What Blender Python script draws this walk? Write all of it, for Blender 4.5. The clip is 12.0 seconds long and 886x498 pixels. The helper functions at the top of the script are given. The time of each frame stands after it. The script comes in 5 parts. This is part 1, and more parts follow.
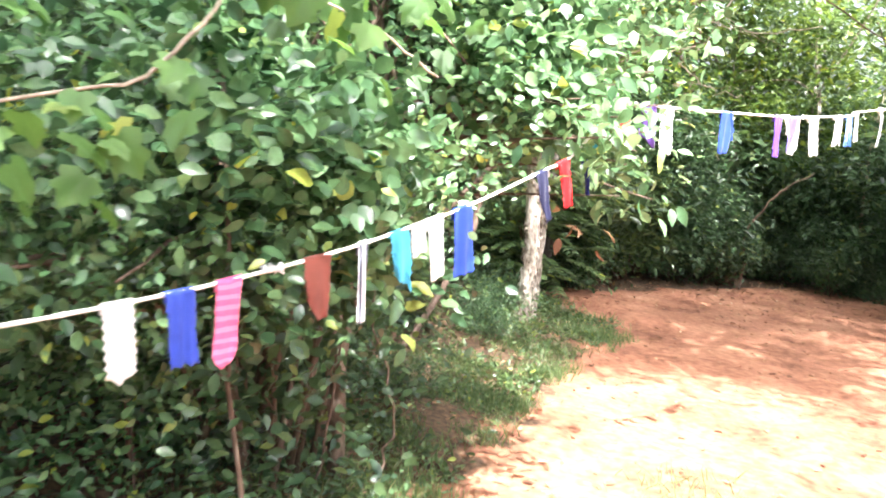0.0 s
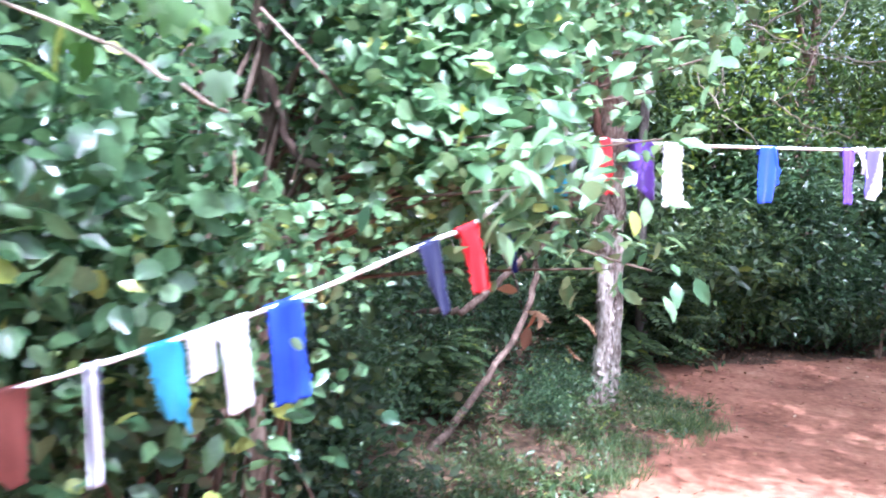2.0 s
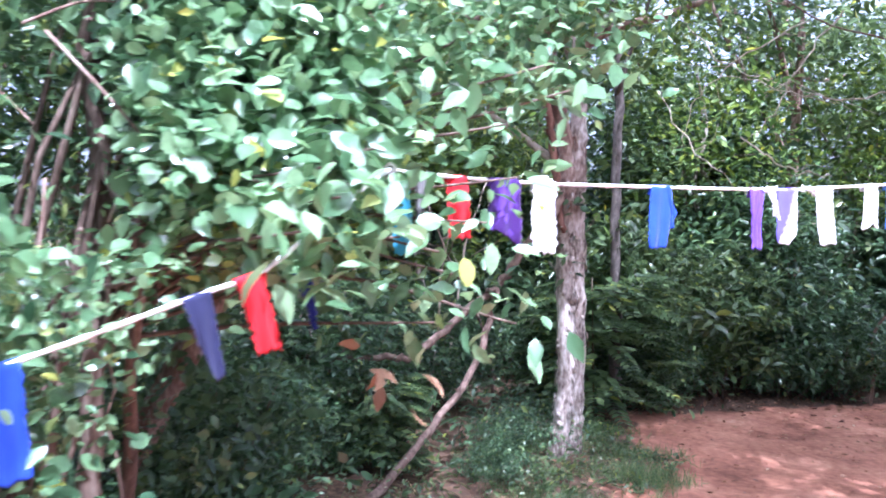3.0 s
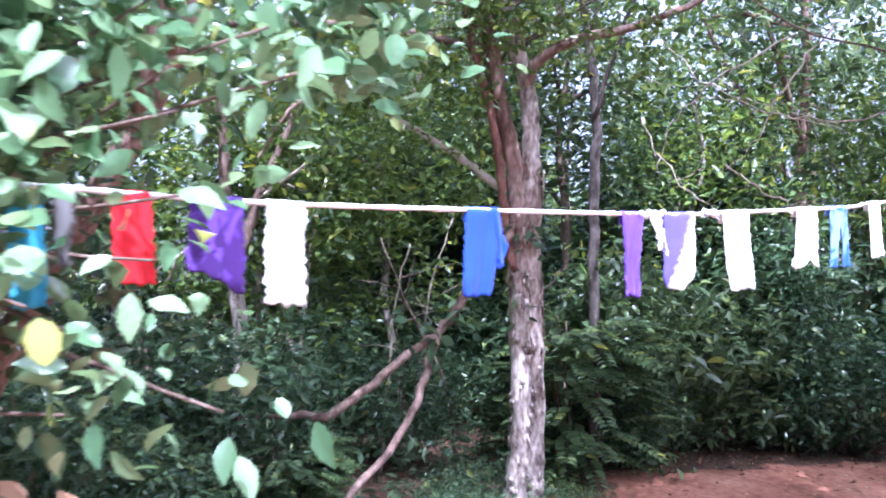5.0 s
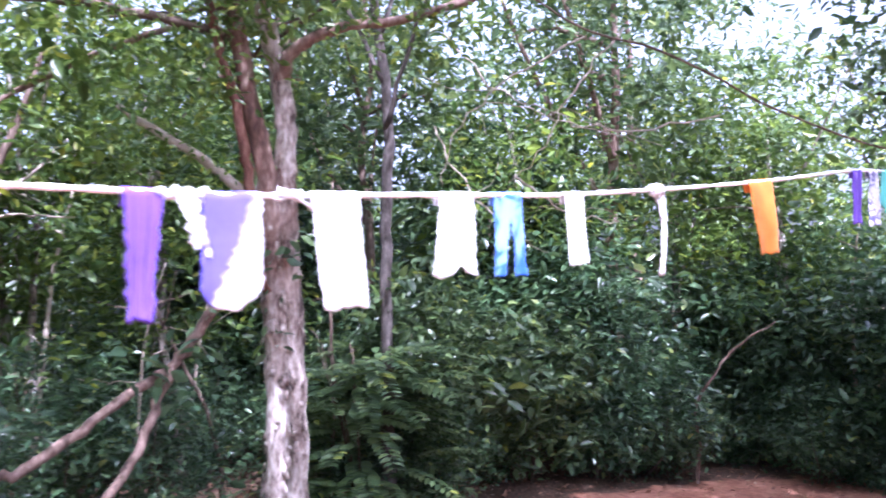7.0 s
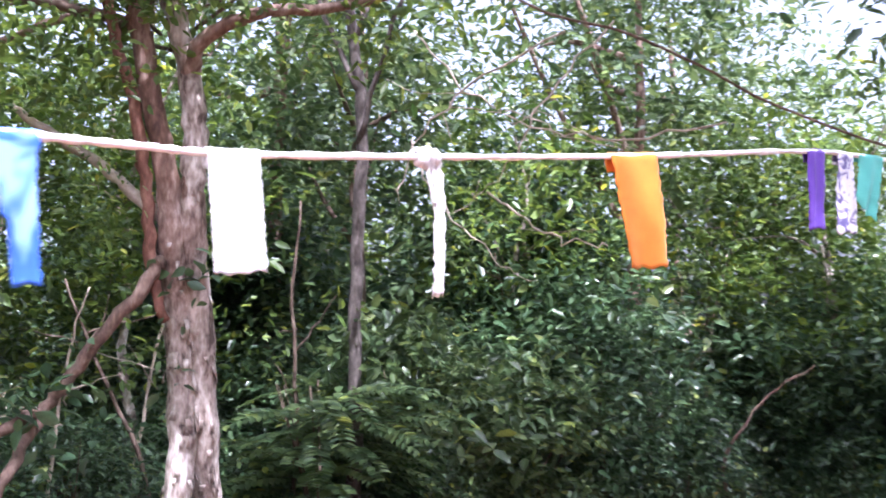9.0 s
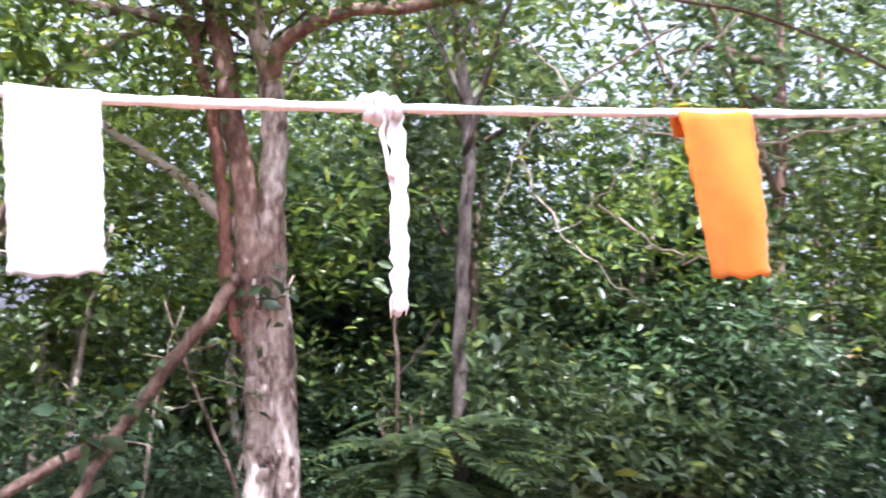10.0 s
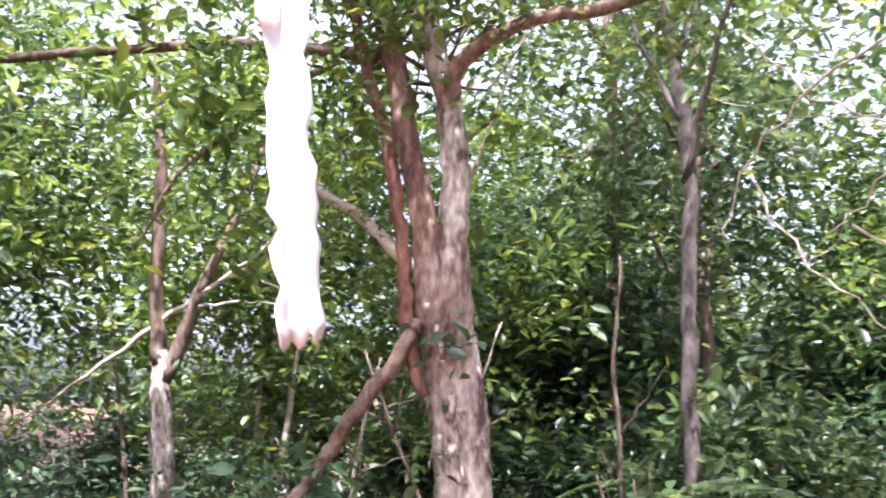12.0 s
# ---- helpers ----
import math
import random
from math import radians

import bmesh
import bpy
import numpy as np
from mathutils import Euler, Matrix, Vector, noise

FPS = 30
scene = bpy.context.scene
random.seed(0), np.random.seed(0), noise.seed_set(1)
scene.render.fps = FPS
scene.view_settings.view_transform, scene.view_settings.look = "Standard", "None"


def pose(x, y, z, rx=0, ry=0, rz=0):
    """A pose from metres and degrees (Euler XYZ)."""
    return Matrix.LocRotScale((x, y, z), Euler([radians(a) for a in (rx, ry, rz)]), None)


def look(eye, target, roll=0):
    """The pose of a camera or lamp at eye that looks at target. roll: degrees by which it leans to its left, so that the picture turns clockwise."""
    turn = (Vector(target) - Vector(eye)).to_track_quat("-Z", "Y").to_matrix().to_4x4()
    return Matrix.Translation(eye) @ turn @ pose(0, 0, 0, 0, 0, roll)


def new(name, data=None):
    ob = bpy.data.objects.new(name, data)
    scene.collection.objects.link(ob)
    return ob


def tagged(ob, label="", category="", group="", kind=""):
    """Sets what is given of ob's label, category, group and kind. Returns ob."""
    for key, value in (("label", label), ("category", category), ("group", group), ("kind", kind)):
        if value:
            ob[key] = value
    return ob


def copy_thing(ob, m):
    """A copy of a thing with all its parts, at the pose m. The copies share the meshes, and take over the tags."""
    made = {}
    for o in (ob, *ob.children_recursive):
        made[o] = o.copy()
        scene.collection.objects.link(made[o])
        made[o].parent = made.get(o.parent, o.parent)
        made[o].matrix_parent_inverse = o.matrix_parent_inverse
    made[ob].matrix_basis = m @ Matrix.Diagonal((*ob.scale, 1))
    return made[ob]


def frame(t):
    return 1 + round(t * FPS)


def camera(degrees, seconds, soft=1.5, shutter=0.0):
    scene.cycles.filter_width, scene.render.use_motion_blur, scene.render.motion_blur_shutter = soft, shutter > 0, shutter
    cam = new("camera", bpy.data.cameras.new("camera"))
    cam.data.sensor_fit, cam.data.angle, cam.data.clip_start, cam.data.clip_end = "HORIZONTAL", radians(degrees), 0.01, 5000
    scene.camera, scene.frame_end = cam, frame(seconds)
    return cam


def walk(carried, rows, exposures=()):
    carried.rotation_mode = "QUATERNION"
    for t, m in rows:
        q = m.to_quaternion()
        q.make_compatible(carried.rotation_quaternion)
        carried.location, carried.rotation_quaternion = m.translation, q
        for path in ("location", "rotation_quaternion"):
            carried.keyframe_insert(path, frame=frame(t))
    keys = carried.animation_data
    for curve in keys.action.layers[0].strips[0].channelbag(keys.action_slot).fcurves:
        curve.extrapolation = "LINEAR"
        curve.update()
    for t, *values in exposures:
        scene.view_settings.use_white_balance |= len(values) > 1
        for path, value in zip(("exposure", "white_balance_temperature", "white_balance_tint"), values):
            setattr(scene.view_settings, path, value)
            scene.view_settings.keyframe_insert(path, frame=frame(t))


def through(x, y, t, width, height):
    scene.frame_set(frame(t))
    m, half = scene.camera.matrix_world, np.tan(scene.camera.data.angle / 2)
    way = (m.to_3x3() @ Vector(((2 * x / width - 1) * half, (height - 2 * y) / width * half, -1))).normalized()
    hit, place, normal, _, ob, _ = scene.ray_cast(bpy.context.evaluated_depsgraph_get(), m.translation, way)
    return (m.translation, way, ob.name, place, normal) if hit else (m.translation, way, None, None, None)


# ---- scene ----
cam = camera(55.0, 12.0, soft=1.8, shutter=0.6)
PATH = [
    (0, (0.119, 0.095, 1.584), (-0.208, 2.044, 1.275), 1.78),
    (0.5, (0.274, 0.357, 1.558), (-0.136, 2.296, 1.292), 0.88),
    (1, (0.425, 0.591, 1.548), (-0.143, 2.494, 1.318), -0.30),
    (1.5, (0.515, 0.857, 1.529), (-0.116, 2.746, 1.349), -1.06),
    (2, (0.634, 1.159, 1.542), (-0.006, 3.048, 1.389), -1.37),
    (2.5, (0.848, 1.348, 1.534), (0.185, 3.232, 1.428), -0.88),
    (3, (1.010, 1.580, 1.540), (0.345, 3.465, 1.480), -1.28),
    (5, (1.387, 2.565, 1.523), (0.659, 4.427, 1.555), -1.45),
    (5.5, (1.442, 2.843, 1.510), (0.864, 4.757, 1.570), -1.81),
    (6, (1.501, 3.117, 1.489), (1.003, 5.053, 1.564), -2.12),
    (6.5, (1.666, 3.283, 1.498), (1.208, 5.229, 1.570), -1.87),
    (7, (1.786, 3.500, 1.472), (1.382, 5.457, 1.551), -2.01),
    (7.5, (1.867, 3.748, 1.463), (1.523, 5.717, 1.548), -2.13),
    (9.5, (2.360, 4.795, 1.429), (1.673, 6.663, 1.624), -0.55),
    (10, (2.354, 5.049, 1.438), (1.508, 6.848, 1.661), -0.19),
    (10.5, (2.425, 5.199, 1.446), (1.418, 6.908, 1.699), -0.19),
    (11, (2.436, 5.288, 1.434), (1.294, 6.907, 1.709), 0.07),
    (11.5, (2.312, 5.508, 1.478), (1.090, 7.060, 1.789), 0.05),
    (12, (2.225, 5.633, 1.445), (0.929, 7.117, 1.789), -0.26),
]
walk(cam, [(t, look(eye, target, roll)) for t, eye, target, roll in PATH],
     [(0, 2.38, 6100, 12), (0.6, 2.1, 5700, 15), (1.5, 1.88, 4950, 22), (5, 1.72, 4900, 34), (7.5, 1.88, 5050, 38), (9.5, 1.75, 5450, 30), (11.5, 2.08, 5650, 29), (12, 2.05, 5650, 29)])

# ---- world, sun, exposure ----
SUN_TO = Vector((0.30, -0.38, 0.87)).normalized()
world = bpy.data.worlds.new("sky")
scene.world = world
world.use_nodes = True
wn = world.node_tree
wn.nodes.clear()
w_out = wn.nodes.new("ShaderNodeOutputWorld")
w_bg = wn.nodes.new("ShaderNodeBackground")
w_sky = wn.nodes.new("ShaderNodeTexSky")
w_sky.sky_type = "NISHITA"
w_sky.sun_disc = False
w_sky.sun_elevation = math.asin(SUN_TO.z)
w_sky.sun_rotation = math.atan2(SUN_TO.x, SUN_TO.y)
w_sky.dust_density = 7.0
w_sky.air_density = 0.7
w_sky.ozone_density = 0.5
w_bg.inputs["Strength"].default_value = 0.15
w_haze = wn.nodes.new("ShaderNodeHueSaturation")
w_haze.inputs["Saturation"].default_value = 0.5
w_haze.inputs["Value"].default_value = 1.6
wn.links.new(w_sky.outputs[0], w_haze.inputs["Color"])
wn.links.new(w_haze.outputs[0], w_bg.inputs["Color"])
wn.links.new(w_bg.outputs[0], w_out.inputs["Surface"])
sun_data = bpy.data.lights.new("sun", "SUN")
sun_data.energy = 4.5
sun_data.angle = radians(0.6)
sun_data.color = (1.0, 0.95, 0.86)
sun_lamp = new("sun", sun_data)
sun_lamp.matrix_world = look(SUN_TO * 60, (0, 0, 0))

RNG = np.random.default_rng(7)
GA, GB = -0.0751, -0.0598          # the slope of the clearing


def bend(v, span=30.0):
    return span * np.tanh(np.asarray(v, float) / span)


def ground_z(x, y):
    x, y = np.asarray(x, float), np.asarray(y, float)
    z = GA * bend(x) + GB * bend(y)
    z = z + 0.018 * np.sin(1.9 * x + 0.7 * y) * np.sin(1.3 * y - 0.5 * x) + 0.012 * np.sin(4.1 * x + 1.0) * np.sin(3.7 * y)
    # low bank under the bushes
    return z + 0.10 * 0.25 * (1 - np.tanh((x + 0.75 + 0.04 * y) * 2.0)) * (1 - np.tanh((y - 11.0) * 0.75))


# ---- materials ----
def material(name):
    m = bpy.data.materials.new(name)
    m.use_nodes = True
    nt = m.node_tree
    nt.nodes.clear()
    out = nt.nodes.new("ShaderNodeOutputMaterial")
    return m, nt, out


def ramp(nt, stops):
    r = nt.nodes.new("ShaderNodeValToRGB")
    e = r.color_ramp.elements
    while len(e) < len(stops):
        e.new(0.5)
    for el, (p, c) in zip(e, stops):
        el.position, el.color = p, (*c, 1)
    return r


def leaf_material(name, dark, mid, light, odd, rough=0.38, through=0.3):
    m, nt, out = material(name)
    geo = nt.nodes.new("ShaderNodeNewGeometry")
    r = ramp(nt, [(0.0, dark), (0.45, mid), (0.96, light), (0.992, odd)])
    nt.links.new(geo.outputs["Random Per Island"], r.inputs[0])
    tc = nt.nodes.new("ShaderNodeTexCoord")
    nz = nt.nodes.new("ShaderNodeTexNoise")
    nz.inputs["Scale"].default_value = 55.0
    nz.inputs["Detail"].default_value = 3.0
    nt.links.new(tc.outputs["Object"], nz.inputs["Vector"])
    hsv = nt.nodes.new("ShaderNodeHueSaturation")
    mp = nt.nodes.new("ShaderNodeMapRange")
    mp.inputs[3].default_value, mp.inputs[4].default_value = 0.65, 1.35
    nt.links.new(nz.outputs[0], mp.inputs[0])
    nt.links.new(mp.outputs[0], hsv.inputs["Value"])
    nt.links.new(r.outputs[0], hsv.inputs["Color"])
    p = nt.nodes.new("ShaderNodeBsdfPrincipled")
    p.inputs["Roughness"].default_value = rough
    p.inputs["Specular IOR Level"].default_value = 0.5
    nt.links.new(hsv.outputs[0], p.inputs["Base Color"])
    bump = nt.nodes.new("ShaderNodeBump")
    bump.inputs["Strength"].default_value = 0.25
    bump.inputs["Distance"].default_value = 0.004
    nt.links.new(nz.outputs[0], bump.inputs["Height"])
    nt.links.new(bump.outputs[0], p.inputs["Normal"])
    tr = nt.nodes.new("ShaderNodeBsdfTranslucent")
    h2 = nt.nodes.new("ShaderNodeHueSaturation")
    h2.inputs["Hue"].default_value = 0.475
    h2.inputs["Saturation"].default_value = 1.1
    h2.inputs["Value"].default_value = 2.2
    nt.links.new(hsv.outputs[0], h2.inputs["Color"])
    nt.links.new(h2.outputs[0], tr.inputs["Color"])
    mx = nt.nodes.new("ShaderNodeMixShader")
    mx.inputs[0].default_value = through
    nt.links.new(p.outputs[0], mx.inputs[1])
    nt.links.new(tr.outputs[0], mx.inputs[2])
    nt.links.new(mx.outputs[0], out.inputs["Surface"])
    return m


def rough_material(name, stops, scale, rough=0.9, bump_d=0.01, stretch=(1, 1, 1), fine=6.0, strength=0.6):
    """A grained surface: a broad and a fine noise through one ramp, with relief."""
    m, nt, out = material(name)
    tc = nt.nodes.new("ShaderNodeTexCoord")
    mpn = nt.nodes.new("ShaderNodeMapping")
    mpn.inputs["Scale"].default_value = stretch
    nt.links.new(tc.outputs["Object"], mpn.inputs["Vector"])
    a = nt.nodes.new("ShaderNodeTexNoise")
    a.inputs["Scale"].default_value = scale
    a.inputs["Detail"].default_value = 6.0
    b = nt.nodes.new("ShaderNodeTexNoise")
    b.inputs["Scale"].default_value = scale * fine
    b.inputs["Detail"].default_value = 5.0
    for n in (a, b):
        nt.links.new(mpn.outputs[0], n.inputs["Vector"])
    mix = nt.nodes.new("ShaderNodeMath")
    mix.operation = "MULTIPLY_ADD"
    mix.inputs[1].default_value = 0.55
    half = nt.nodes.new("ShaderNodeMath")
    half.operation = "MULTIPLY"
    half.inputs[1].default_value = 0.45
    nt.links.new(b.outputs[0], half.inputs[0])
    nt.links.new(a.outputs[0], mix.inputs[0])
    nt.links.new(half.outputs[0], mix.inputs[2])
    r = ramp(nt, stops)
    nt.links.new(mix.outputs[0], r.inputs[0])
    p = nt.nodes.new("ShaderNodeBsdfPrincipled")
    p.inputs["Roughness"].default_value = rough
    p.inputs["Specular IOR Level"].default_value = 0.25
    nt.links.new(r.outputs[0], p.inputs["Base Color"])
    bump = nt.nodes.new("ShaderNodeBump")
    bump.inputs["Strength"].default_value = strength
    bump.inputs["Distance"].default_value = bump_d
    nt.links.new(mix.outputs[0], bump.inputs["Height"])
    nt.links.new(bump.outputs[0], p.inputs["Normal"])
    nt.links.new(p.outputs[0], out.inputs["Surface"])
    return m


def cloth_material(name, col, col2=None, pattern="", scale=60.0, through=0.25):
    """Woven cloth: fine weave relief, faint soiling, and a dyed pattern where there is one."""
    m, nt, out = material(name)
    tc = nt.nodes.new("ShaderNodeTexCoord")
    nz = nt.nodes.new("ShaderNodeTexNoise")
    nz.inputs["Scale"].default_value = 22.0
    nz.inputs["Detail"].default_value = 5.0
    nt.links.new(tc.outputs["Object"], nz.inputs["Vector"])
    r = ramp(nt, [(0.3, tuple(c * 0.82 for c in col)), (0.65, col)])
    nt.links.new(nz.outputs[0], r.inputs[0])
    colour = r.outputs[0]
    if pattern:
        if pattern == "bands":
            pt = nt.nodes.new("ShaderNodeTexWave")
            pt.bands_direction = "Z"
            pt.inputs["Scale"].default_value = scale
            pt.inputs["Distortion"].default_value = 2.6
            pt.inputs["Detail"].default_value = 2.0
            edge = (0.45, 0.7)
        elif pattern == "lengthwise":
            pt = nt.nodes.new("ShaderNodeTexWave")
            pt.bands_direction = "X"
            pt.inputs["Scale"].default_value = scale
            pt.inputs["Distortion"].default_value = 0.4
            edge = (0.45, 0.55)
        else:
            pt = nt.nodes.new("ShaderNodeTexNoise")
            pt.inputs["Scale"].default_value = scale
            pt.inputs["Distortion"].default_value = 1.2
            edge = (0.46, 0.56)
        nt.links.new(tc.outputs["Object"], pt.inputs["Vector"])
        if pattern == "diagonal":
            # dye that runs down one side and across the top, with a bled border
            dot = nt.nodes.new("ShaderNodeVectorMath")
            dot.operation = "DOT_PRODUCT"
            dot.inputs[1].default_value = (0.639, 0.769, -0.4)
            nt.links.new(tc.outputs["Object"], dot.inputs[0])
            bleed = nt.nodes.new("ShaderNodeMath")
            bleed.operation = "MULTIPLY_ADD"
            bleed.inputs[1].default_value = 0.035
            nt.links.new(pt.outputs[0], bleed.inputs[0])
            nt.links.new(dot.outputs["Value"], bleed.inputs[2])
            shift = nt.nodes.new("ShaderNodeMath")
            shift.inputs[1].default_value = 0.44
            nt.links.new(bleed.outputs[0], shift.inputs[0])
            pt, edge = shift, (0.488, 0.508)
        pr = ramp(nt, [(edge[0], (0, 0, 0)), (edge[1], (1, 1, 1))])
        nt.links.new(pt.outputs[0], pr.inputs[0])
        mc = nt.nodes.new("ShaderNodeMix")
        mc.data_type = "RGBA"
        nt.links.new(pr.outputs[0], mc.inputs[0])
        nt.links.new(colour, mc.inputs[6])
        mc.inputs[7].default_value = (*col2, 1)
        colour = mc.outputs[2]
    p = nt.nodes.new("ShaderNodeBsdfPrincipled")
    p.inputs["Roughness"].default_value = 0.85
    p.inputs["Specular IOR Level"].default_value = 0.2
    p.inputs["Sheen Weight"].default_value = 0.15
    nt.links.new(colour, p.inputs["Base Color"])
    wv = nt.nodes.new("ShaderNodeTexNoise")
    wv.inputs["Scale"].default_value = 700.0
    nt.links.new(tc.outputs["Object"], wv.inputs["Vector"])
    bump = nt.nodes.new("ShaderNodeBump")
    bump.inputs["Strength"].default_value = 0.3
    bump.inputs["Distance"].default_value = 0.001
    nt.links.new(wv.outputs[0], bump.inputs["Height"])
    nt.links.new(bump.outputs[0], p.inputs["Normal"])
    tr = nt.nodes.new("ShaderNodeBsdfTranslucent")
    nt.links.new(colour, tr.inputs["Color"])
    mx = nt.nodes.new("ShaderNodeMixShader")
    mx.inputs[0].default_value = through
    nt.links.new(p.outputs[0], mx.inputs[1])
    nt.links.new(tr.outputs[0], mx.inputs[2])
    nt.links.new(mx.outputs[0], out.inputs["Surface"])
    return m


LEAF_BROAD = leaf_material("leaf_broad", (0.056, 0.118, 0.052), (0.115, 0.21, 0.096), (0.22, 0.34, 0.175), (0.38, 0.42, 0.10), 0.22, 0.25)
LEAF_GLOSS = leaf_material("leaf_gloss", (0.030, 0.070, 0.034), (0.070, 0.145, 0.062), (0.135, 0.235, 0.105), (0.30, 0.36, 0.07), 0.24, 0.27)
LEAF_VINE = leaf_material("leaf_vine", (0.042, 0.105, 0.026), (0.068, 0.15, 0.038), (0.105, 0.205, 0.052), (0.24, 0.30, 0.065), 0.45, 0.38)
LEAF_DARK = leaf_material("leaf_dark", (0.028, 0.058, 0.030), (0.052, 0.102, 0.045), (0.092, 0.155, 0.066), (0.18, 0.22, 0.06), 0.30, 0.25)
LEAF_WOOD = leaf_material("leaf_wood", (0.032, 0.060, 0.025), (0.062, 0.105, 0.040), (0.105, 0.155, 0.055), (0.22, 0.26, 0.05), 0.36, 0.3)
LEAF_CROWN = leaf_material("leaf_crown", (0.038, 0.075, 0.020), (0.072, 0.125, 0.030), (0.125, 0.19, 0.042), (0.26, 0.30, 0.05), 0.38, 0.35)
GRASS = leaf_material("grass_blade", (0.05, 0.09, 0.03), (0.075, 0.125, 0.045), (0.125, 0.18, 0.065), (0.30, 0.28, 0.13), 0.5, 0.3)
LITTER = leaf_material("dry_leaf", (0.10, 0.045, 0.025), (0.20, 0.10, 0.05), (0.34, 0.20, 0.11), (0.46, 0.36, 0.24), 0.7, 0.1)
DIRT = rough_material("red_dirt", [(0.34, (0.12, 0.046, 0.027)), (0.47, (0.235, 0.102, 0.060)), (0.58, (0.32, 0.155, 0.095)), (0.72, (0.42, 0.25, 0.165))], 1.6, 0.95, 0.02, fine=9.0)


def add_forest_floor(m):
    """Brown leaf mould where the ground's 'mould' attribute says woods, with a ragged edge."""
    nt = m.node_tree
    p = next(n for n in nt.nodes if n.type == "BSDF_PRINCIPLED")
    base = p.inputs["Base Color"].links[0].from_socket
    at = nt.nodes.new("ShaderNodeAttribute")
    at.attribute_name = "mould"
    tc = nt.nodes.new("ShaderNodeTexCoord")
    nz = nt.nodes.new("ShaderNodeTexNoise")
    nz.inputs["Scale"].default_value = 3.5
    nz.inputs["Detail"].default_value = 6.0
    nt.links.new(tc.outputs["Object"], nz.inputs["Vector"])
    sm = nt.nodes.new("ShaderNodeMath")
    nt.links.new(at.outputs["Fac"], sm.inputs[0])
    nt.links.new(nz.outputs[0], sm.inputs[1])
    r = ramp(nt, [(0.85, (0, 0, 0)), (1.15, (1, 1, 1))])
    nt.links.new(sm.outputs[0], r.inputs[0])
    r2 = ramp(nt, [(0.35, (0.035, 0.022, 0.014)), (0.5, (0.085, 0.05, 0.03)), (0.65, (0.15, 0.095, 0.055))])
    n2 = nt.nodes.new("ShaderNodeTexNoise")
    n2.inputs["Scale"].default_value = 26.0
    n2.inputs["Detail"].default_value = 6.0
    nt.links.new(tc.outputs["Object"], n2.inputs["Vector"])
    nt.links.new(n2.outputs[0], r2.inputs[0])
    mc = nt.nodes.new("ShaderNodeMix")
    mc.data_type = "RGBA"
    nt.links.new(r.outputs[0], mc.inputs[0])
    nt.links.new(base, mc.inputs[6])
    nt.links.new(r2.outputs[0], mc.inputs[7])
    nt.links.new(mc.outputs[2], p.inputs["Base Color"])


GROUND = DIRT.copy()
GROUND.name = "ground_dirt_and_mould"
add_forest_floor(GROUND)
BARK_PALE = rough_material("bark_pale", [(0.36, (0.085, 0.064, 0.052)), (0.45, (0.25, 0.205, 0.17)), (0.54, (0.39, 0.34, 0.29)), (0.66, (0.62, 0.575, 0.52))], 9.0, 0.85, 0.012, (1, 1, 0.45), 4.0, 0.9)
BARK_RED = rough_material("bark_red", [(0.30, (0.075, 0.042, 0.032)), (0.46, (0.17, 0.108, 0.08)), (0.60, (0.28, 0.205, 0.16)), (0.76, (0.48, 0.41, 0.34))], 9.0, 0.85, 0.01, (1, 1, 0.35), 4.0, 0.8)


def two_barks(src, stops, z0, z1):
    """The lower bark gives way to another between two heights, along a ragged border."""
    m = src.copy()
    m.name = "bark_trunk"
    nt = m.node_tree
    p = next(n for n in nt.nodes if n.type == "BSDF_PRINCIPLED")
    first = next(n for n in nt.nodes if n.type == "VALTORGB")
    r = ramp(nt, stops)
    nt.links.new(first.inputs[0].links[0].from_socket, r.inputs[0])
    tc = nt.nodes.new("ShaderNodeTexCoord")
    sx = nt.nodes.new("ShaderNodeSeparateXYZ")
    nt.links.new(tc.outputs["Object"], sx.inputs[0])
    nz = nt.nodes.new("ShaderNodeTexNoise")
    nz.inputs["Scale"].default_value = 5.0
    nz.inputs["Detail"].default_value = 5.0
    nt.links.new(tc.outputs["Object"], nz.inputs["Vector"])
    ad = nt.nodes.new("ShaderNodeMath")
    ad.operation = "MULTIPLY_ADD"
    ad.inputs[1].default_value = 1.6
    nt.links.new(nz.outputs[0], ad.inputs[0])
    nt.links.new(sx.outputs["Z"], ad.inputs[2])
    mp = nt.nodes.new("ShaderNodeMapRange")
    mp.inputs[1].default_value, mp.inputs[2].default_value = z0 + 0.8, z1 + 0.8
    nt.links.new(ad.outputs[0], mp.inputs[0])
    mc = nt.nodes.new("ShaderNodeMix")
    mc.data_type = "RGBA"
    nt.links.new(mp.outputs[0], mc.inputs[0])
    nt.links.new(first.outputs[0], mc.inputs[6])
    nt.links.new(r.outputs[0], mc.inputs[7])
    nt.links.new(mc.outputs[2], p.inputs["Base Color"])
    return m


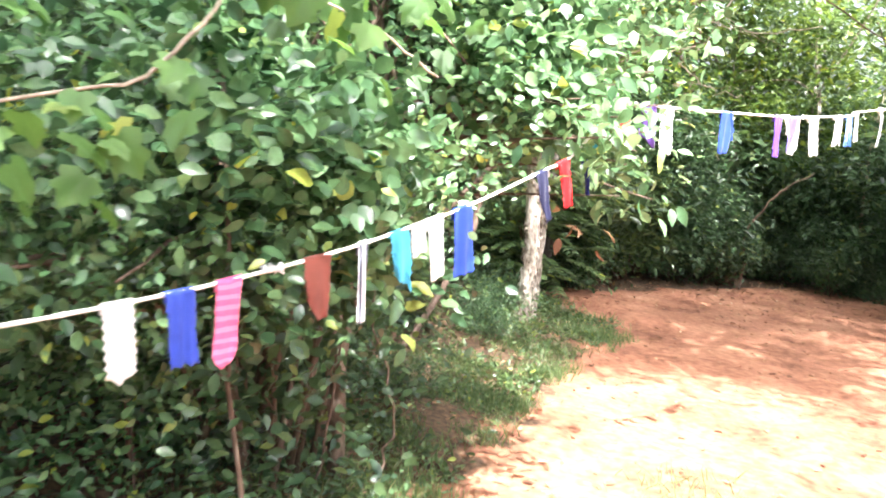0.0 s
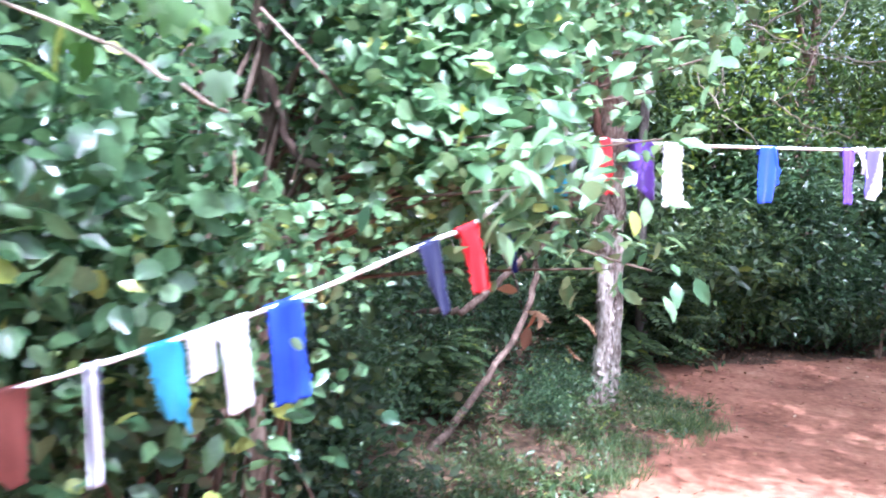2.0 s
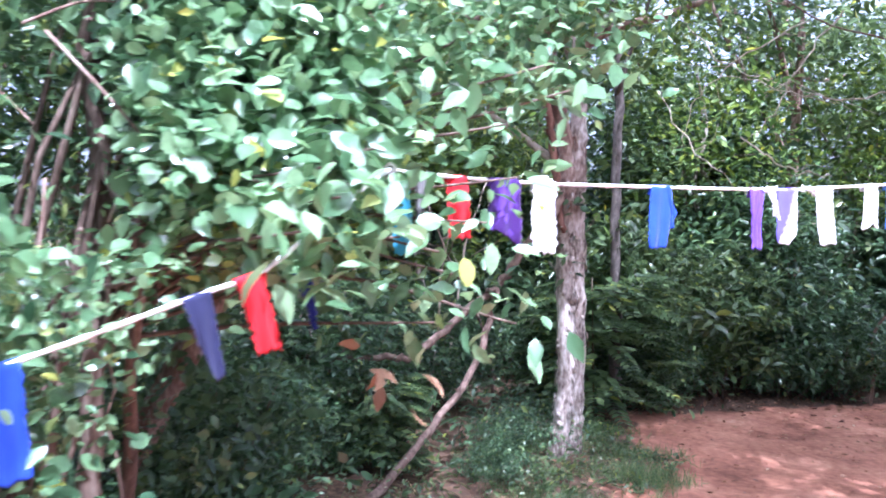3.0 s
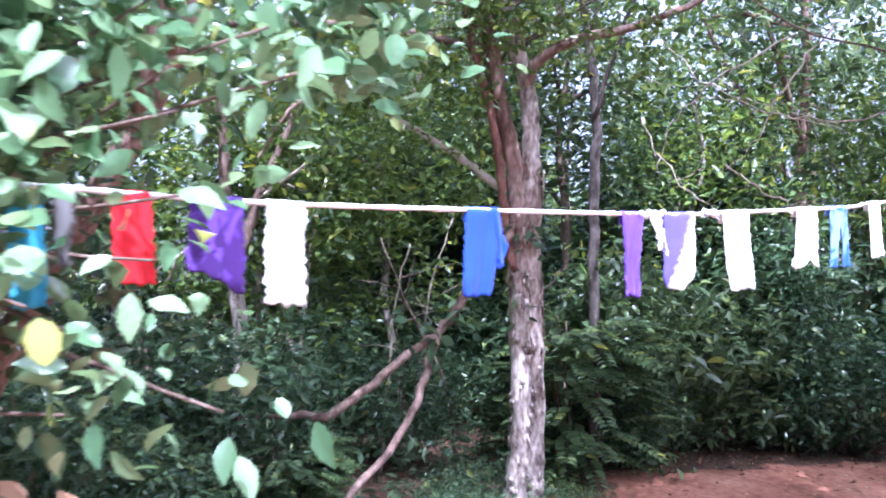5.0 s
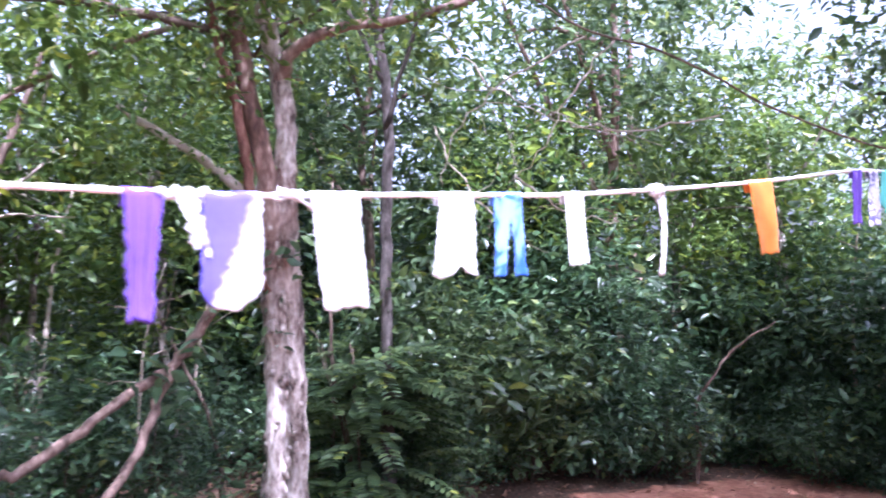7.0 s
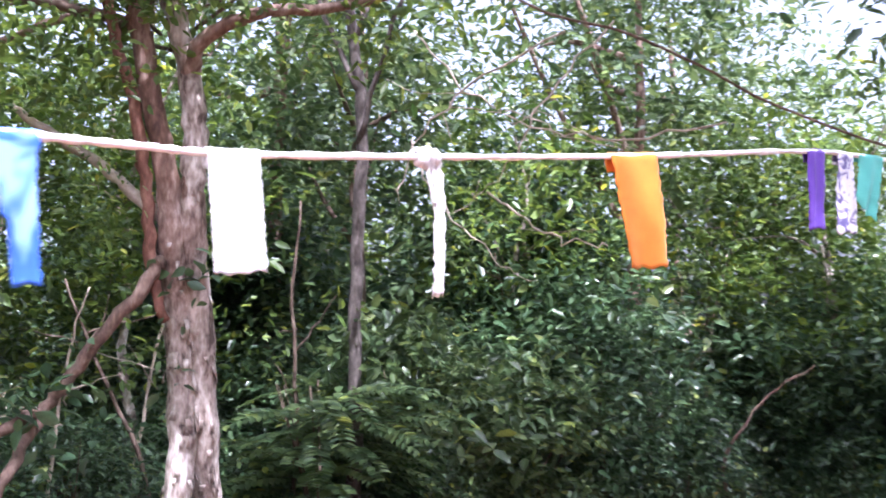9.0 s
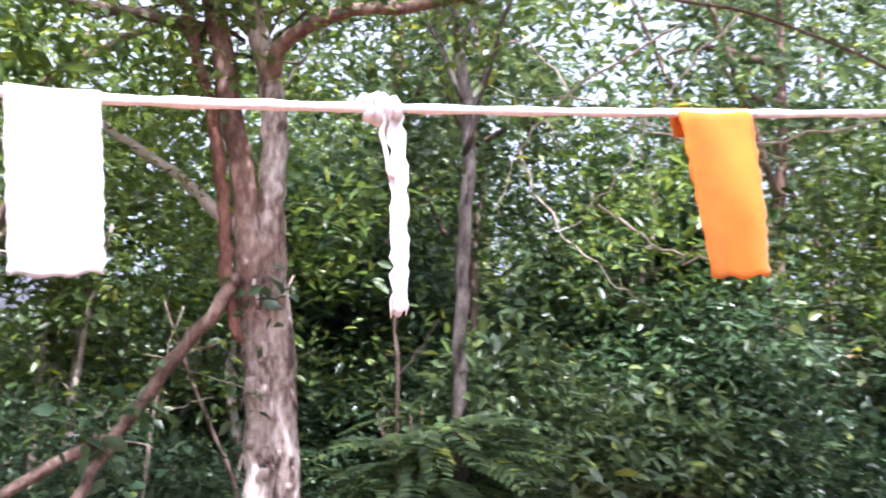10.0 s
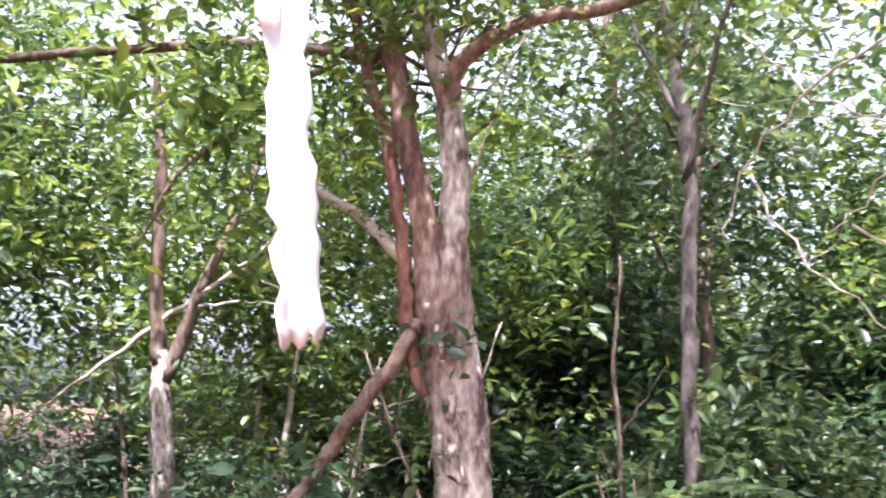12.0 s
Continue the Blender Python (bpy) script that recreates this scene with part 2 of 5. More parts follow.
BARK_TRUNK = two_barks(BARK_PALE, [(0.34, (0.075, 0.044, 0.034)), (0.48, (0.155, 0.092, 0.066)), (0.60, (0.26, 0.18, 0.138)), (0.74, (0.50, 0.42, 0.36))], 1.45, 2.3)
BARK_RUST = rough_material("bark_rust", [(0.30, (0.07, 0.032, 0.022)), (0.48, (0.15, 0.07, 0.048)), (0.62, (0.24, 0.13, 0.09)), (0.78, (0.46, 0.30, 0.22))], 12.0, 0.8, 0.008, (1, 1, 0.4), 4.0, 0.8)
BARK_DARK = rough_material("bark_dark", [(0.3, (0.05, 0.035, 0.026)), (0.5, (0.12, 0.085, 0.062)), (0.75, (0.25, 0.20, 0.155))], 11.0, 0.9, 0.008, (1, 1, 0.4), 4.0)
BARK_LIMB = rough_material("bark_limb", [(0.3, (0.05, 0.034, 0.026)), (0.48, (0.12, 0.08, 0.06)), (0.62, (0.20, 0.145, 0.11)), (0.78, (0.38, 0.32, 0.27))], 11.0, 0.88, 0.008, (1, 1, 0.5), 4.0)
# grey kept dark: the shade on the slim tree is put into its colour
BARK_GREY = rough_material("bark_grey", [(0.3, (0.04, 0.033, 0.028)), (0.48, (0.085, 0.072, 0.062)), (0.62, (0.14, 0.12, 0.105)), (0.78, (0.26, 0.235, 0.21))], 10.0, 0.85, 0.006, (1, 1, 0.5), 4.0)
TWIG_PALE = rough_material("twig_pale", [(0.3, (0.20, 0.16, 0.12)), (0.5, (0.38, 0.32, 0.25)), (0.75, (0.56, 0.50, 0.42))], 25.0, 0.8, 0.003)
ROPE = rough_material("rope_cotton", [(0.3, (0.66, 0.65, 0.62)), (0.5, (0.82, 0.81, 0.79)), (0.8, (0.88, 0.88, 0.86))], 60.0, 0.9, 0.003)


# ---- mesh helpers ----
def link(name, me, mat, parent=None, label=""):
    me.materials.append(mat)
    ob = new(name, me)
    if parent is not None:
        ob.parent = parent
    if label:
        ob["label"] = label
    return ob


def array_mesh(name, verts, faces_flat, sizes, smooth=False):
    """A mesh from numpy arrays."""
    me = bpy.data.meshes.new(name)
    sizes = np.asarray(sizes, np.int32)
    me.vertices.add(len(verts))
    me.vertices.foreach_set("co", np.ascontiguousarray(verts, np.float32).ravel())
    me.loops.add(len(faces_flat))
    me.loops.foreach_set("vertex_index", np.ascontiguousarray(faces_flat, np.int32))
    me.polygons.add(len(sizes))
    starts = np.zeros(len(sizes), np.int32)
    starts[1:] = np.cumsum(sizes)[:-1]
    me.polygons.foreach_set("loop_start", starts)
    me.polygons.foreach_set("loop_total", sizes)
    if smooth:
        me.polygons.foreach_set("use_smooth", np.ones(len(sizes), bool))
    me.update(calc_edges=True)
    me.validate()
    return me


# leaf outlines: x along the leaf, y across, z up
LEAF_PLAIN = (np.array([(0, 0, 0), (0.32, -0.21, 0.06), (0.72, -0.17, 0.03), (1, 0, -0.10), (0.72, 0.17, 0.03), (0.32, 0.21, 0.06)]),
              [(0, 1, 2, 3), (0, 3, 4, 5)])
LEAF_ROUND = (np.array([(0, 0, 0), (0.12, -0.22, 0.03), (0.40, -0.37, 0.07), (0.72, -0.30, 0.05), (0.93, -0.12, -0.03), (1.0, 0, -0.09),
                        (0.93, 0.12, -0.03), (0.72, 0.30, 0.05), (0.40, 0.37, 0.07), (0.12, 0.22, 0.03), (0.5, 0, 0.0)]),
              [(0, 10, 2, 1), (10, 4, 3, 2), (10, 5, 4), (0, 9, 8, 10), (10, 8, 7, 6), (10, 6, 5)])
LEAF_OVATE = (np.array([(0, 0, 0), (0.15, -0.15, 0.02), (0.42, -0.26, 0.06), (0.72, -0.17, 0.03), (1.0, 0, -0.12),
                        (0.72, 0.17, 0.03), (0.42, 0.26, 0.06), (0.15, 0.15, 0.02), (0.5, 0, 0.0)]),
              [(0, 8, 2, 1), (8, 4, 3, 2), (0, 7, 6, 8), (8, 6, 5, 4)])
LEAF_LOBED = (np.array([(0, 0, 0), (-0.12, -0.20, 0), (0.04, -0.50, -0.06), (0.25, -0.47, 0.0), (0.42, -0.36, 0.03), (0.60, -0.46, -0.07), (0.72, -0.37, -0.03),
                        (0.75, -0.25, 0.02), (0.91, -0.15, -0.03), (1.05, 0, -0.14),
                        (0.91, 0.15, -0.03), (0.75, 0.25, 0.02), (0.72, 0.37, -0.03), (0.60, 0.46, -0.07), (0.42, 0.36, 0.03), (0.25, 0.47, 0.0), (0.04, 0.50, -0.06), (-0.12, 0.20, 0)]),
              [(0, 4, 3, 2, 1), (0, 7, 6, 5, 4), (0, 9, 8, 7), (0, 11, 10, 9), (0, 14, 13, 12, 11), (0, 17, 16, 15, 14)])
BLADE = (np.array([(0, -0.025, 0), (0.5, -0.02, 0.0), (1, 0, -0.18), (0.5, 0.02, 0.0), (0, 0.025, 0)]), [(0, 1, 3, 4), (1, 2, 3)])


def unit(v):
    return v / np.maximum(np.linalg.norm(v, axis=-1, keepdims=True), 1e-9)


def leaf_frames(axis, normal):
    a = unit(axis)
    n = unit(normal - a * np.sum(normal * a, axis=1, keepdims=True))
    return a, np.cross(n, a), n


def leaves(pos, axis, normal, size, shape):
    """Vertices and faces of one leaf at every place."""
    tv, tf = shape
    a, s, n = leaf_frames(axis, normal)
    v = pos[:, None, :] + size[:, None, None] * (tv[None, :, 0, None] * a[:, None] + tv[None, :, 1, None] * s[:, None] + tv[None, :, 2, None] * n[:, None])
    k = len(tv)
    flat = np.concatenate([np.array(f) for f in tf])
    sizes = np.array([len(f) for f in tf])
    faces = (np.arange(len(pos))[:, None] * k + flat[None]).ravel()
    return v.reshape(-1, 3), faces, np.tile(sizes, len(pos))


def foliage_mesh(name, pos, size, shape=LEAF_PLAIN, droop=0.25, tilt=0.55, out=None, spread=(0.7, 1.3), face=(0, 0, 1)):
    n = len(pos)
    axis = RNG.normal(size=(n, 3)) * (1, 1, 0.5) - (0, 0, droop)
    if out is not None:
        axis = axis + out
    normal = RNG.normal(size=(n, 3)) * tilt + face
    grain = 0.85 + 0.35 * np.sin(pos[:, 0] * 3.1 + pos[:, 2] * 4.3) * np.sin(pos[:, 1] * 3.7 - pos[:, 2] * 2.9)
    return array_mesh(name, *leaves(pos, axis, normal, size * grain * RNG.uniform(*spread, n), shape))


def clumps(n_clump, per, centre, radii, clump_r, shell=0.55):
    """Leaf places in clumps through an uneven ellipsoid, thicker outside, with gaps between the clumps."""
    d = unit(RNG.normal(size=(n_clump, 3)))
    r = RNG.uniform(shell, 1.0, (n_clump, 1)) ** 0.6 * RNG.uniform(0.75, 1.12, (n_clump, 1))
    c = np.array(centre) + d * r * np.array(radii)
    p = np.repeat(c, per, axis=0) + RNG.normal(size=(n_clump * per, 3)) * clump_r * (1, 1, 0.6)
    return p, c


def tube_arrays(points, radii, sides=8, wob=0.0):
    pts = np.array(points, float)
    rad = np.array(radii, float)
    t = np.gradient(pts, axis=0)
    t = unit(t)
    up = np.array([0.0, 0.0, 1.0]) if abs(t[0][2]) < 0.8 else np.array([1.0, 0.0, 0.0])
    vs = []
    for p, d, r in zip(pts, t, rad):
        s = np.cross(d, up)
        s /= np.linalg.norm(s)
        u = np.cross(s, d)
        up = u
        ang = np.arange(sides) * 2 * np.pi / sides
        rr = r * (1 + (RNG.uniform(-wob, wob, sides) if wob else 0))
        vs.append(p + np.cos(ang)[:, None] * s * np.reshape(rr, (-1, 1)) + np.sin(ang)[:, None] * u * np.reshape(rr, (-1, 1)))
    v = np.concatenate(vs)
    f = []
    for i in range(len(pts) - 1):
        for j in range(sides):
            k = (j + 1) % sides
            f += [i * sides + j, i * sides + k, (i + 1) * sides + k, (i + 1) * sides + j]
    sizes = [4] * (len(f) // 4)
    f += list(range((len(pts) - 1) * sides, len(pts) * sides))
    f += list(range(sides))[::-1]
    return v, np.array(f), sizes + [sides, sides]


def smooth_path(points, radii, n):
    """Catmull-Rom through the points."""
    p = np.array([(*a, b) for a, b in zip(points, radii)], float)
    q = np.vstack([2 * p[0] - p[1], p, 2 * p[-1] - p[-2]])
    res = []
    for u in np.linspace(0, len(p) - 1 - 1e-6, n):
        i = int(u)
        f = u - i
        a, b, c, d = q[i:i + 4]
        res.append(0.5 * (2 * b + (c - a) * f + (2 * a - 5 * b + 4 * c - d) * f ** 2 + (3 * b - a - 3 * c + d) * f ** 3))
    res = np.array(res)
    return res[:, :3], np.maximum(res[:, 3], 0.001)


def join_arrays(items):
    vs, fs, ss, k = [], [], [], 0
    for v, f, s in items:
        vs.append(v)
        fs.append(np.asarray(f) + k)
        ss.append(np.asarray(s))
        k += len(v)
    return np.concatenate(vs), np.concatenate(fs), np.concatenate(ss)


def tube_mesh(name, points, radii, n=14, sides=9, wob=0.08, jit=0.0):
    p, r = smooth_path(points, radii, n)
    if jit:
        p[1:-1] += RNG.normal(size=(len(p) - 2, 3)) * jit
    return array_mesh(name, *tube_arrays(p, r, sides, wob), smooth=True)


def empty(name, x, y, z=None):
    ob = new(name)
    ob.location = (x, y, float(ground_z(x, y)) if z is None else z)
    return ob


def place(ob, parent):
    """Keep a mesh written in world coordinates where it is, under its thing."""
    ob.parent = parent
    ob.matrix_parent_inverse = Matrix.Translation(parent.location).inverted()
    return ob


def part(name, me, mat, parent, label=""):
    return place(link(name, me, mat, None, label), parent)


# ---- ground ----
def spaced(near, far, step, grow):
    v, s = [0.0], step
    while v[-1] < far:
        if v[-1] > near:
            s *= grow
        v.append(v[-1] + s)
    return np.array(v)


def build_ground():
    h = spaced(16, 900, 0.16, 1.22)
    xs = np.concatenate([-h[:0:-1], h])
    ys = xs + 7.0
    X, Y = np.meshgrid(xs, ys)
    Z = ground_z(X, Y)
    near = np.exp(-((X ** 2 + (Y - 7) ** 2) / 300))
    Z = Z + near * RNG.normal(size=Z.shape) * 0.006
    v = np.stack([X, Y, Z], -1).reshape(-1, 3)
    nx, ny = len(xs), len(ys)
    i = (np.arange(ny - 1)[:, None] * nx + np.arange(nx - 1)[None]).ravel()
    f = np.stack([i, i + 1, i + nx + 1, i + nx], -1).ravel()
    me = array_mesh("ground", v, f, [4] * len(i), smooth=True)
    west = np.interp(Y, [-4, 2.2, 4.3, 6.6, 8.7, 11.0, 13.0], [-1.1, -0.8, -0.45, -0.1, 0.15, -0.3, -0.3])
    inside = np.minimum(np.minimum(X - west, np.interp(X, [-1.0, -0.4, 0.4, 1.5, 2.7, 4.5, 8.0], [10.2, 11.0, 11.7, 12.95, 14.3, 15.1, 15.6]) - Y), np.minimum(6.3 - X, Y + 4.0))
    at = me.attributes.new("mould", "FLOAT", "POINT")
    at.data.foreach_set("value", np.clip(0.5 - inside / 0.9, 0, 1).astype(np.float32).ravel())
    tagged(link("ground", me, GROUND), "bare red dirt clearing sloping gently into the woods", "ground", kind="structure")


build_ground()


# ---- main tree beside the clothesline ----
def build_main_tree():
    t = empty("tree", -0.42, 8.62)
    tagged(t, "forked tree with flaking pale and reddish bark beside the clearing", "tree")
    gz = float(ground_z(-0.42, 8.62))
    # two stems, parted at the foot, grown together at breast height and parted again above
    heart = [(-0.50, 8.76, -0.75), (-0.45, 8.755, -0.35), (-0.421, 8.755, -0.1), (-0.384, 8.76, 0.4), (-0.376, 8.755, 0.9), (-0.362, 8.683, 1.4), (-0.31, 8.54, 1.86)]
    apart = [0.150, 0.138, 0.130, 0.102, 0.058, 0.050, 0.055]
    side = [(0.15, 1.2)] * 4 + [(0.5, 0.85)] + [(0.75, 0.65)] * 2
    stem_a = [(x - u * w, y - v * w, z) for (x, y, z), w, (u, v) in zip(heart, apart, side)]
    stem_b = [(x + u * w, y + v * w, z) for (x, y, z), w, (u, v) in zip(heart, apart, side)]
    part("trunk", tube_mesh("trunk", stem_a + [(-0.345, 8.465, 2.09), (-0.378, 8.433, 2.41), (-0.43, 8.388, 2.76), (-0.481, 8.345, 3.16), (-0.541, 8.293, 3.5), (-0.7, 8.15, 4.6), (-0.6, 8.2, 6.0)],
         [0.105, 0.080, 0.072, 0.072, 0.080, 0.080, 0.072, 0.064, 0.060, 0.057, 0.055, 0.052, 0.042, 0.02], 64, 20, 0.09, 0.006), BARK_TRUNK, t)
    part("trunk", tube_mesh("trunk", stem_b + [(-0.255, 8.545, 2.15), (-0.245, 8.549, 2.4)],
         [0.120, 0.095, 0.086, 0.080, 0.084, 0.084, 0.076, 0.066, 0.05], 44, 20, 0.09, 0.006), BARK_TRUNK, t, "second stem grown against the first")
    part("limb", tube_mesh("limb", [(-0.262, 8.55, 1.95), (-0.251, 8.542, 2.2), (-0.243, 8.549, 2.49), (-0.262, 8.533, 2.76), (-0.34, 8.466, 3.18), (-0.406, 8.409, 3.53), (-0.9, 8.1, 4.8), (-1.3, 7.9, 6.0)],
         [0.06, 0.067, 0.066, 0.064, 0.058, 0.055, 0.042, 0.02], 34, 16, 0.07, 0.005), BARK_PALE, t, "pale grey upright limb")
    part("limb", tube_mesh("limb", [(-0.36, 8.47, 1.45), (-0.40, 8.42, 1.66), (-0.415, 8.40, 1.86), (-0.437, 8.383, 2.22), (-0.468, 8.356, 2.52), (-0.536, 8.297, 2.9), (-0.611, 8.233, 3.27), (-0.9, 8.0, 4.5)],
         [0.026, 0.032, 0.034, 0.033, 0.033, 0.031, 0.029, 0.014], 34, 11, 0.10, 0.006), BARK_RUST, t, "thin rust-red stem against the trunk")
    part("limb", tube_mesh("limb", [(-0.262, 8.535, 2.72), (-0.22, 8.50, 2.86), (-0.149, 8.47, 2.95), (-0.02, 8.50, 3.03), (0.171, 8.60, 3.12), (0.36, 8.86, 3.20), (0.9, 9.4, 3.5), (1.6, 9.9, 4.1)],
         [0.045, 0.044, 0.040, 0.037, 0.034, 0.031, 0.026, 0.012], 32, 12, 0.08, 0.005), BARK_RED, t, "arching side limb")
    part("limb", tube_mesh("limb", [(-0.46, 8.36, 3.02), (-1.1, 8.1, 3.20), (-1.6, 7.75, 3.22), (-2.2, 7.2, 3.15), (-2.9, 6.7, 3.2)],
         [0.036, 0.03, 0.026, 0.022, 0.012], 22, 10, 0.06, 0.006), BARK_DARK, t)
    part("limb", tube_mesh("limb", [(-0.9, 8.4, 3.16), (-1.3, 8.36, 3.06), (-1.63, 8.31, 2.93), (-2.04, 8.22, 2.73), (-2.34, 8.12, 2.3)],
         [0.022, 0.022, 0.02, 0.018, 0.010], 18, 8, 0.06, 0.006), BARK_RED, t)
    part("limb", tube_mesh("limb", [(-0.36, 8.47, 1.98), (-0.66, 8.5, 2.20), (-0.85, 8.48, 2.36), (-1.12, 8.43, 2.53), (-1.32, 8.39, 2.68)],
         [0.035, 0.034, 0.03, 0.028, 0.018], 16, 10, 0.08, 0.004), TWIG_PALE, t, "broken pale dead branch")
    part("limb", tube_mesh("limb", [(-0.34, 8.40, 1.76), (-0.43, 8.36, 1.62), (-0.60, 8.29, 1.40), (-0.74, 8.23, 1.18), (-0.855, 8.18, 1.01), (-0.89, 7.95, 0.72), (-0.92, 7.74, 0.46), (-1.058, 7.137, 0.1), (-1.22, 6.40, -0.20), (-1.32, 6.0, -0.38)],
         [0.036, 0.036, 0.034, 0.032, 0.031, 0.028, 0.027, 0.027, 0.030, 0.034], 46, 11, 0.10, 0.008), BARK_LIMB, t, "drooping limb reaching the ground")
    part("limb", tube_mesh("limb", [(-0.855, 8.18, 1.01), (-0.98, 7.98, 0.93), (-1.13, 7.72, 0.74), (-1.327, 7.421, 0.565), (-1.5, 7.35, 0.56), (-1.9, 7.25, 0.55), (-2.4, 7.1, 0.62)],
         [0.031, 0.030, 0.028, 0.030, 0.026, 0.022, 0.012], 30, 11, 0.10, 0.008), BARK_LIMB, t, "bent low branch")
    # bark flakes that curl off the lower trunk
    items = []
    for k in range(240):
        z = RNG.uniform(gz + 0.05, 1.9)
        stem = np.array(stem_a if k % 2 else stem_b)
        a = RNG.uniform(0, 2 * np.pi)
        r = np.interp(z, stem[:, 2], [0.110, 0.086, 0.077, 0.075, 0.081, 0.081, 0.073])
        c = np.array([np.interp(z, stem[:, 2], stem[:, 0]) + r * np.cos(a), np.interp(z, stem[:, 2], stem[:, 1]) + r * np.sin(a), z])
        o = np.array([np.cos(a), np.sin(a), 0])
        s = np.array([-np.sin(a), np.cos(a), 0])
        w, l = RNG.uniform(0.008, 0.026), RNG.uniform(0.025, 0.09)
        q = np.array([c - s * w, c + s * w, c + s * w * 0.8 + o * 0.012 - (0, 0, l), c - s * w * 0.7 + o * 0.016 - (0, 0, l * 0.9)])
        q2 = np.vstack([q, q + o * 0.004])
        items.append((q2, [0, 1, 2, 3, 7, 6, 5, 4, 0, 4, 5, 1, 1, 5, 6, 2, 2, 6, 7, 3, 3, 7, 4, 0], [4] * 6))
    fl = part("bark_flaking", array_mesh("bark_flaking", *join_arrays(items)), BARK_PALE, t, "curling flakes of pale bark")
    fl["kind"] = "stuff"
    p1, c1 = clumps(130, 40, (-0.9, 9.4, 6.3), (2.4, 2.2, 1.8), 0.26, 0.3)
    # unseen crown clumps and their limb, added to shade trunk and undergrowth
    ps, _ = clumps(62, 40, (0.35, 6.5, 5.9), (1.5, 1.4, 0.75), 0.22, 0.1)
    part("limb", tube_mesh("limb", [(-0.52, 8.31, 3.4), (-0.35, 8.0, 4.3), (0.0, 7.3, 5.2), (0.35, 6.5, 5.8)], [0.045, 0.04, 0.03, 0.012], 18, 9, 0.06, 0.006), BARK_RED, t)
    p1 = np.concatenate([p1, ps])
    p2, c2 = clumps(46, 26, (-0.5, 8.6, 3.9), (1.9, 1.5, 0.6), 0.2, 0.2)
    lc = np.array([(-1.0, 8.2, 3.1), (-1.5, 7.8, 3.3), (-2.0, 7.4, 3.2), (-2.6, 6.9, 3.3), (-2.2, 8.2, 2.6), (-1.7, 8.3, 2.9), (-2.8, 7.4, 3.0), (-3.2, 7.0, 3.5), (-1.9, 8.6, 3.6), (-2.6, 8.2, 3.4)])
    c3 = np.repeat(lc, 7, axis=0) + RNG.normal(size=(70, 3)) * (0.3, 0.3, 0.22)
    p3 = np.repeat(c3, 15, axis=0) + RNG.normal(size=(70 * 15, 3)) * 0.11
    kept_state = RNG.bit_generator.state
    fc = np.array([(-0.75, 8.3, 2.75), (-0.95, 8.35, 2.5), (-0.6, 8.35, 3.0), (-0.15, 8.75, 3.05), (-0.9, 8.2, 3.0), (0.2, 9.0, 3.2), (-0.65, 8.4, 2.3), (-0.72, 8.4, 1.9), (0.5, 9.2, 3.3), (-1.2, 8.2, 2.8),
                   (-0.45, 8.2, 3.0), (-0.35, 8.15, 3.25), (-0.7, 8.0, 3.2), (-1.1, 7.9, 3.05), (-1.5, 7.7, 3.0), (-0.2, 8.3, 3.3), (-1.3, 8.3, 2.5), (-1.6, 8.2, 2.75), (0.1, 8.4, 3.35)])
    c4 = np.repeat(fc, 9, axis=0) + RNG.normal(size=(9 * len(fc), 3)) * (0.17, 0.17, 0.15)
    p4 = np.repeat(c4, 15, axis=0) + RNG.normal(size=(135 * len(fc), 3)) * 0.08
    part("fork_foliage", foliage_mesh("fork_foliage", p4, np.full(len(p4), 0.085), droop=0.4), LEAF_CROWN, t, "small leaves hanging about the fork")
    # broad leaves of a creeper on the trunk and the drooping limb
    cc = np.array([(-0.24, 8.50, 1.72), (-0.28, 8.52, 1.62), (-0.33, 8.50, 1.18), (-0.40, 8.46, 1.42), (-0.66, 8.2, 1.12), (-0.78, 8.12, 0.92), (-0.72, 8.1, 0.78), (-0.55, 8.3, 0.95), (-0.95, 7.9, 1.0), (-0.88, 8.0, 1.15), (-0.7, 8.25, 1.3)])
    p5 = np.repeat(cc, 8, axis=0) + RNG.normal(size=(8 * len(cc), 3)) * (0.075, 0.075, 0.06)
    part("creeper", foliage_mesh("creeper", p5, np.full(len(p5), 0.105), LEAF_OVATE, droop=0.5), LEAF_DARK, t, "broad dark creeper leaves on the trunk")
    RNG.bit_generator.state = kept_state
    part("limb_foliage", foliage_mesh("limb_foliage", p3, np.full(len(p3), 0.135)), LEAF_CROWN, t)
    pp = np.concatenate([p1, p2])
    part("crown", foliage_mesh("crown", pp, np.full(len(pp), 0.105)), LEAF_CROWN, t)
    tw = []
    for c in np.concatenate([c1, c2])[::2]:
        b = np.array((-0.5, 8.5, max(2.9, min(5.5, c[2] - 0.6)))) + RNG.normal(size=3) * 0.15
        m = (b + c) / 2 + RNG.normal(size=3) * 0.15
        tw.append(tube_arrays([b, m, c], [0.014, 0.009, 0.004], 5))
    part("twigwork", array_mesh("twigwork", *join_arrays(tw)), BARK_DARK, t)["kind"] = "stuff"


build_main_tree()


# ---- background trees ----
RNG = np.random.default_rng(7)
RNG.bit_generator.advance(183335)


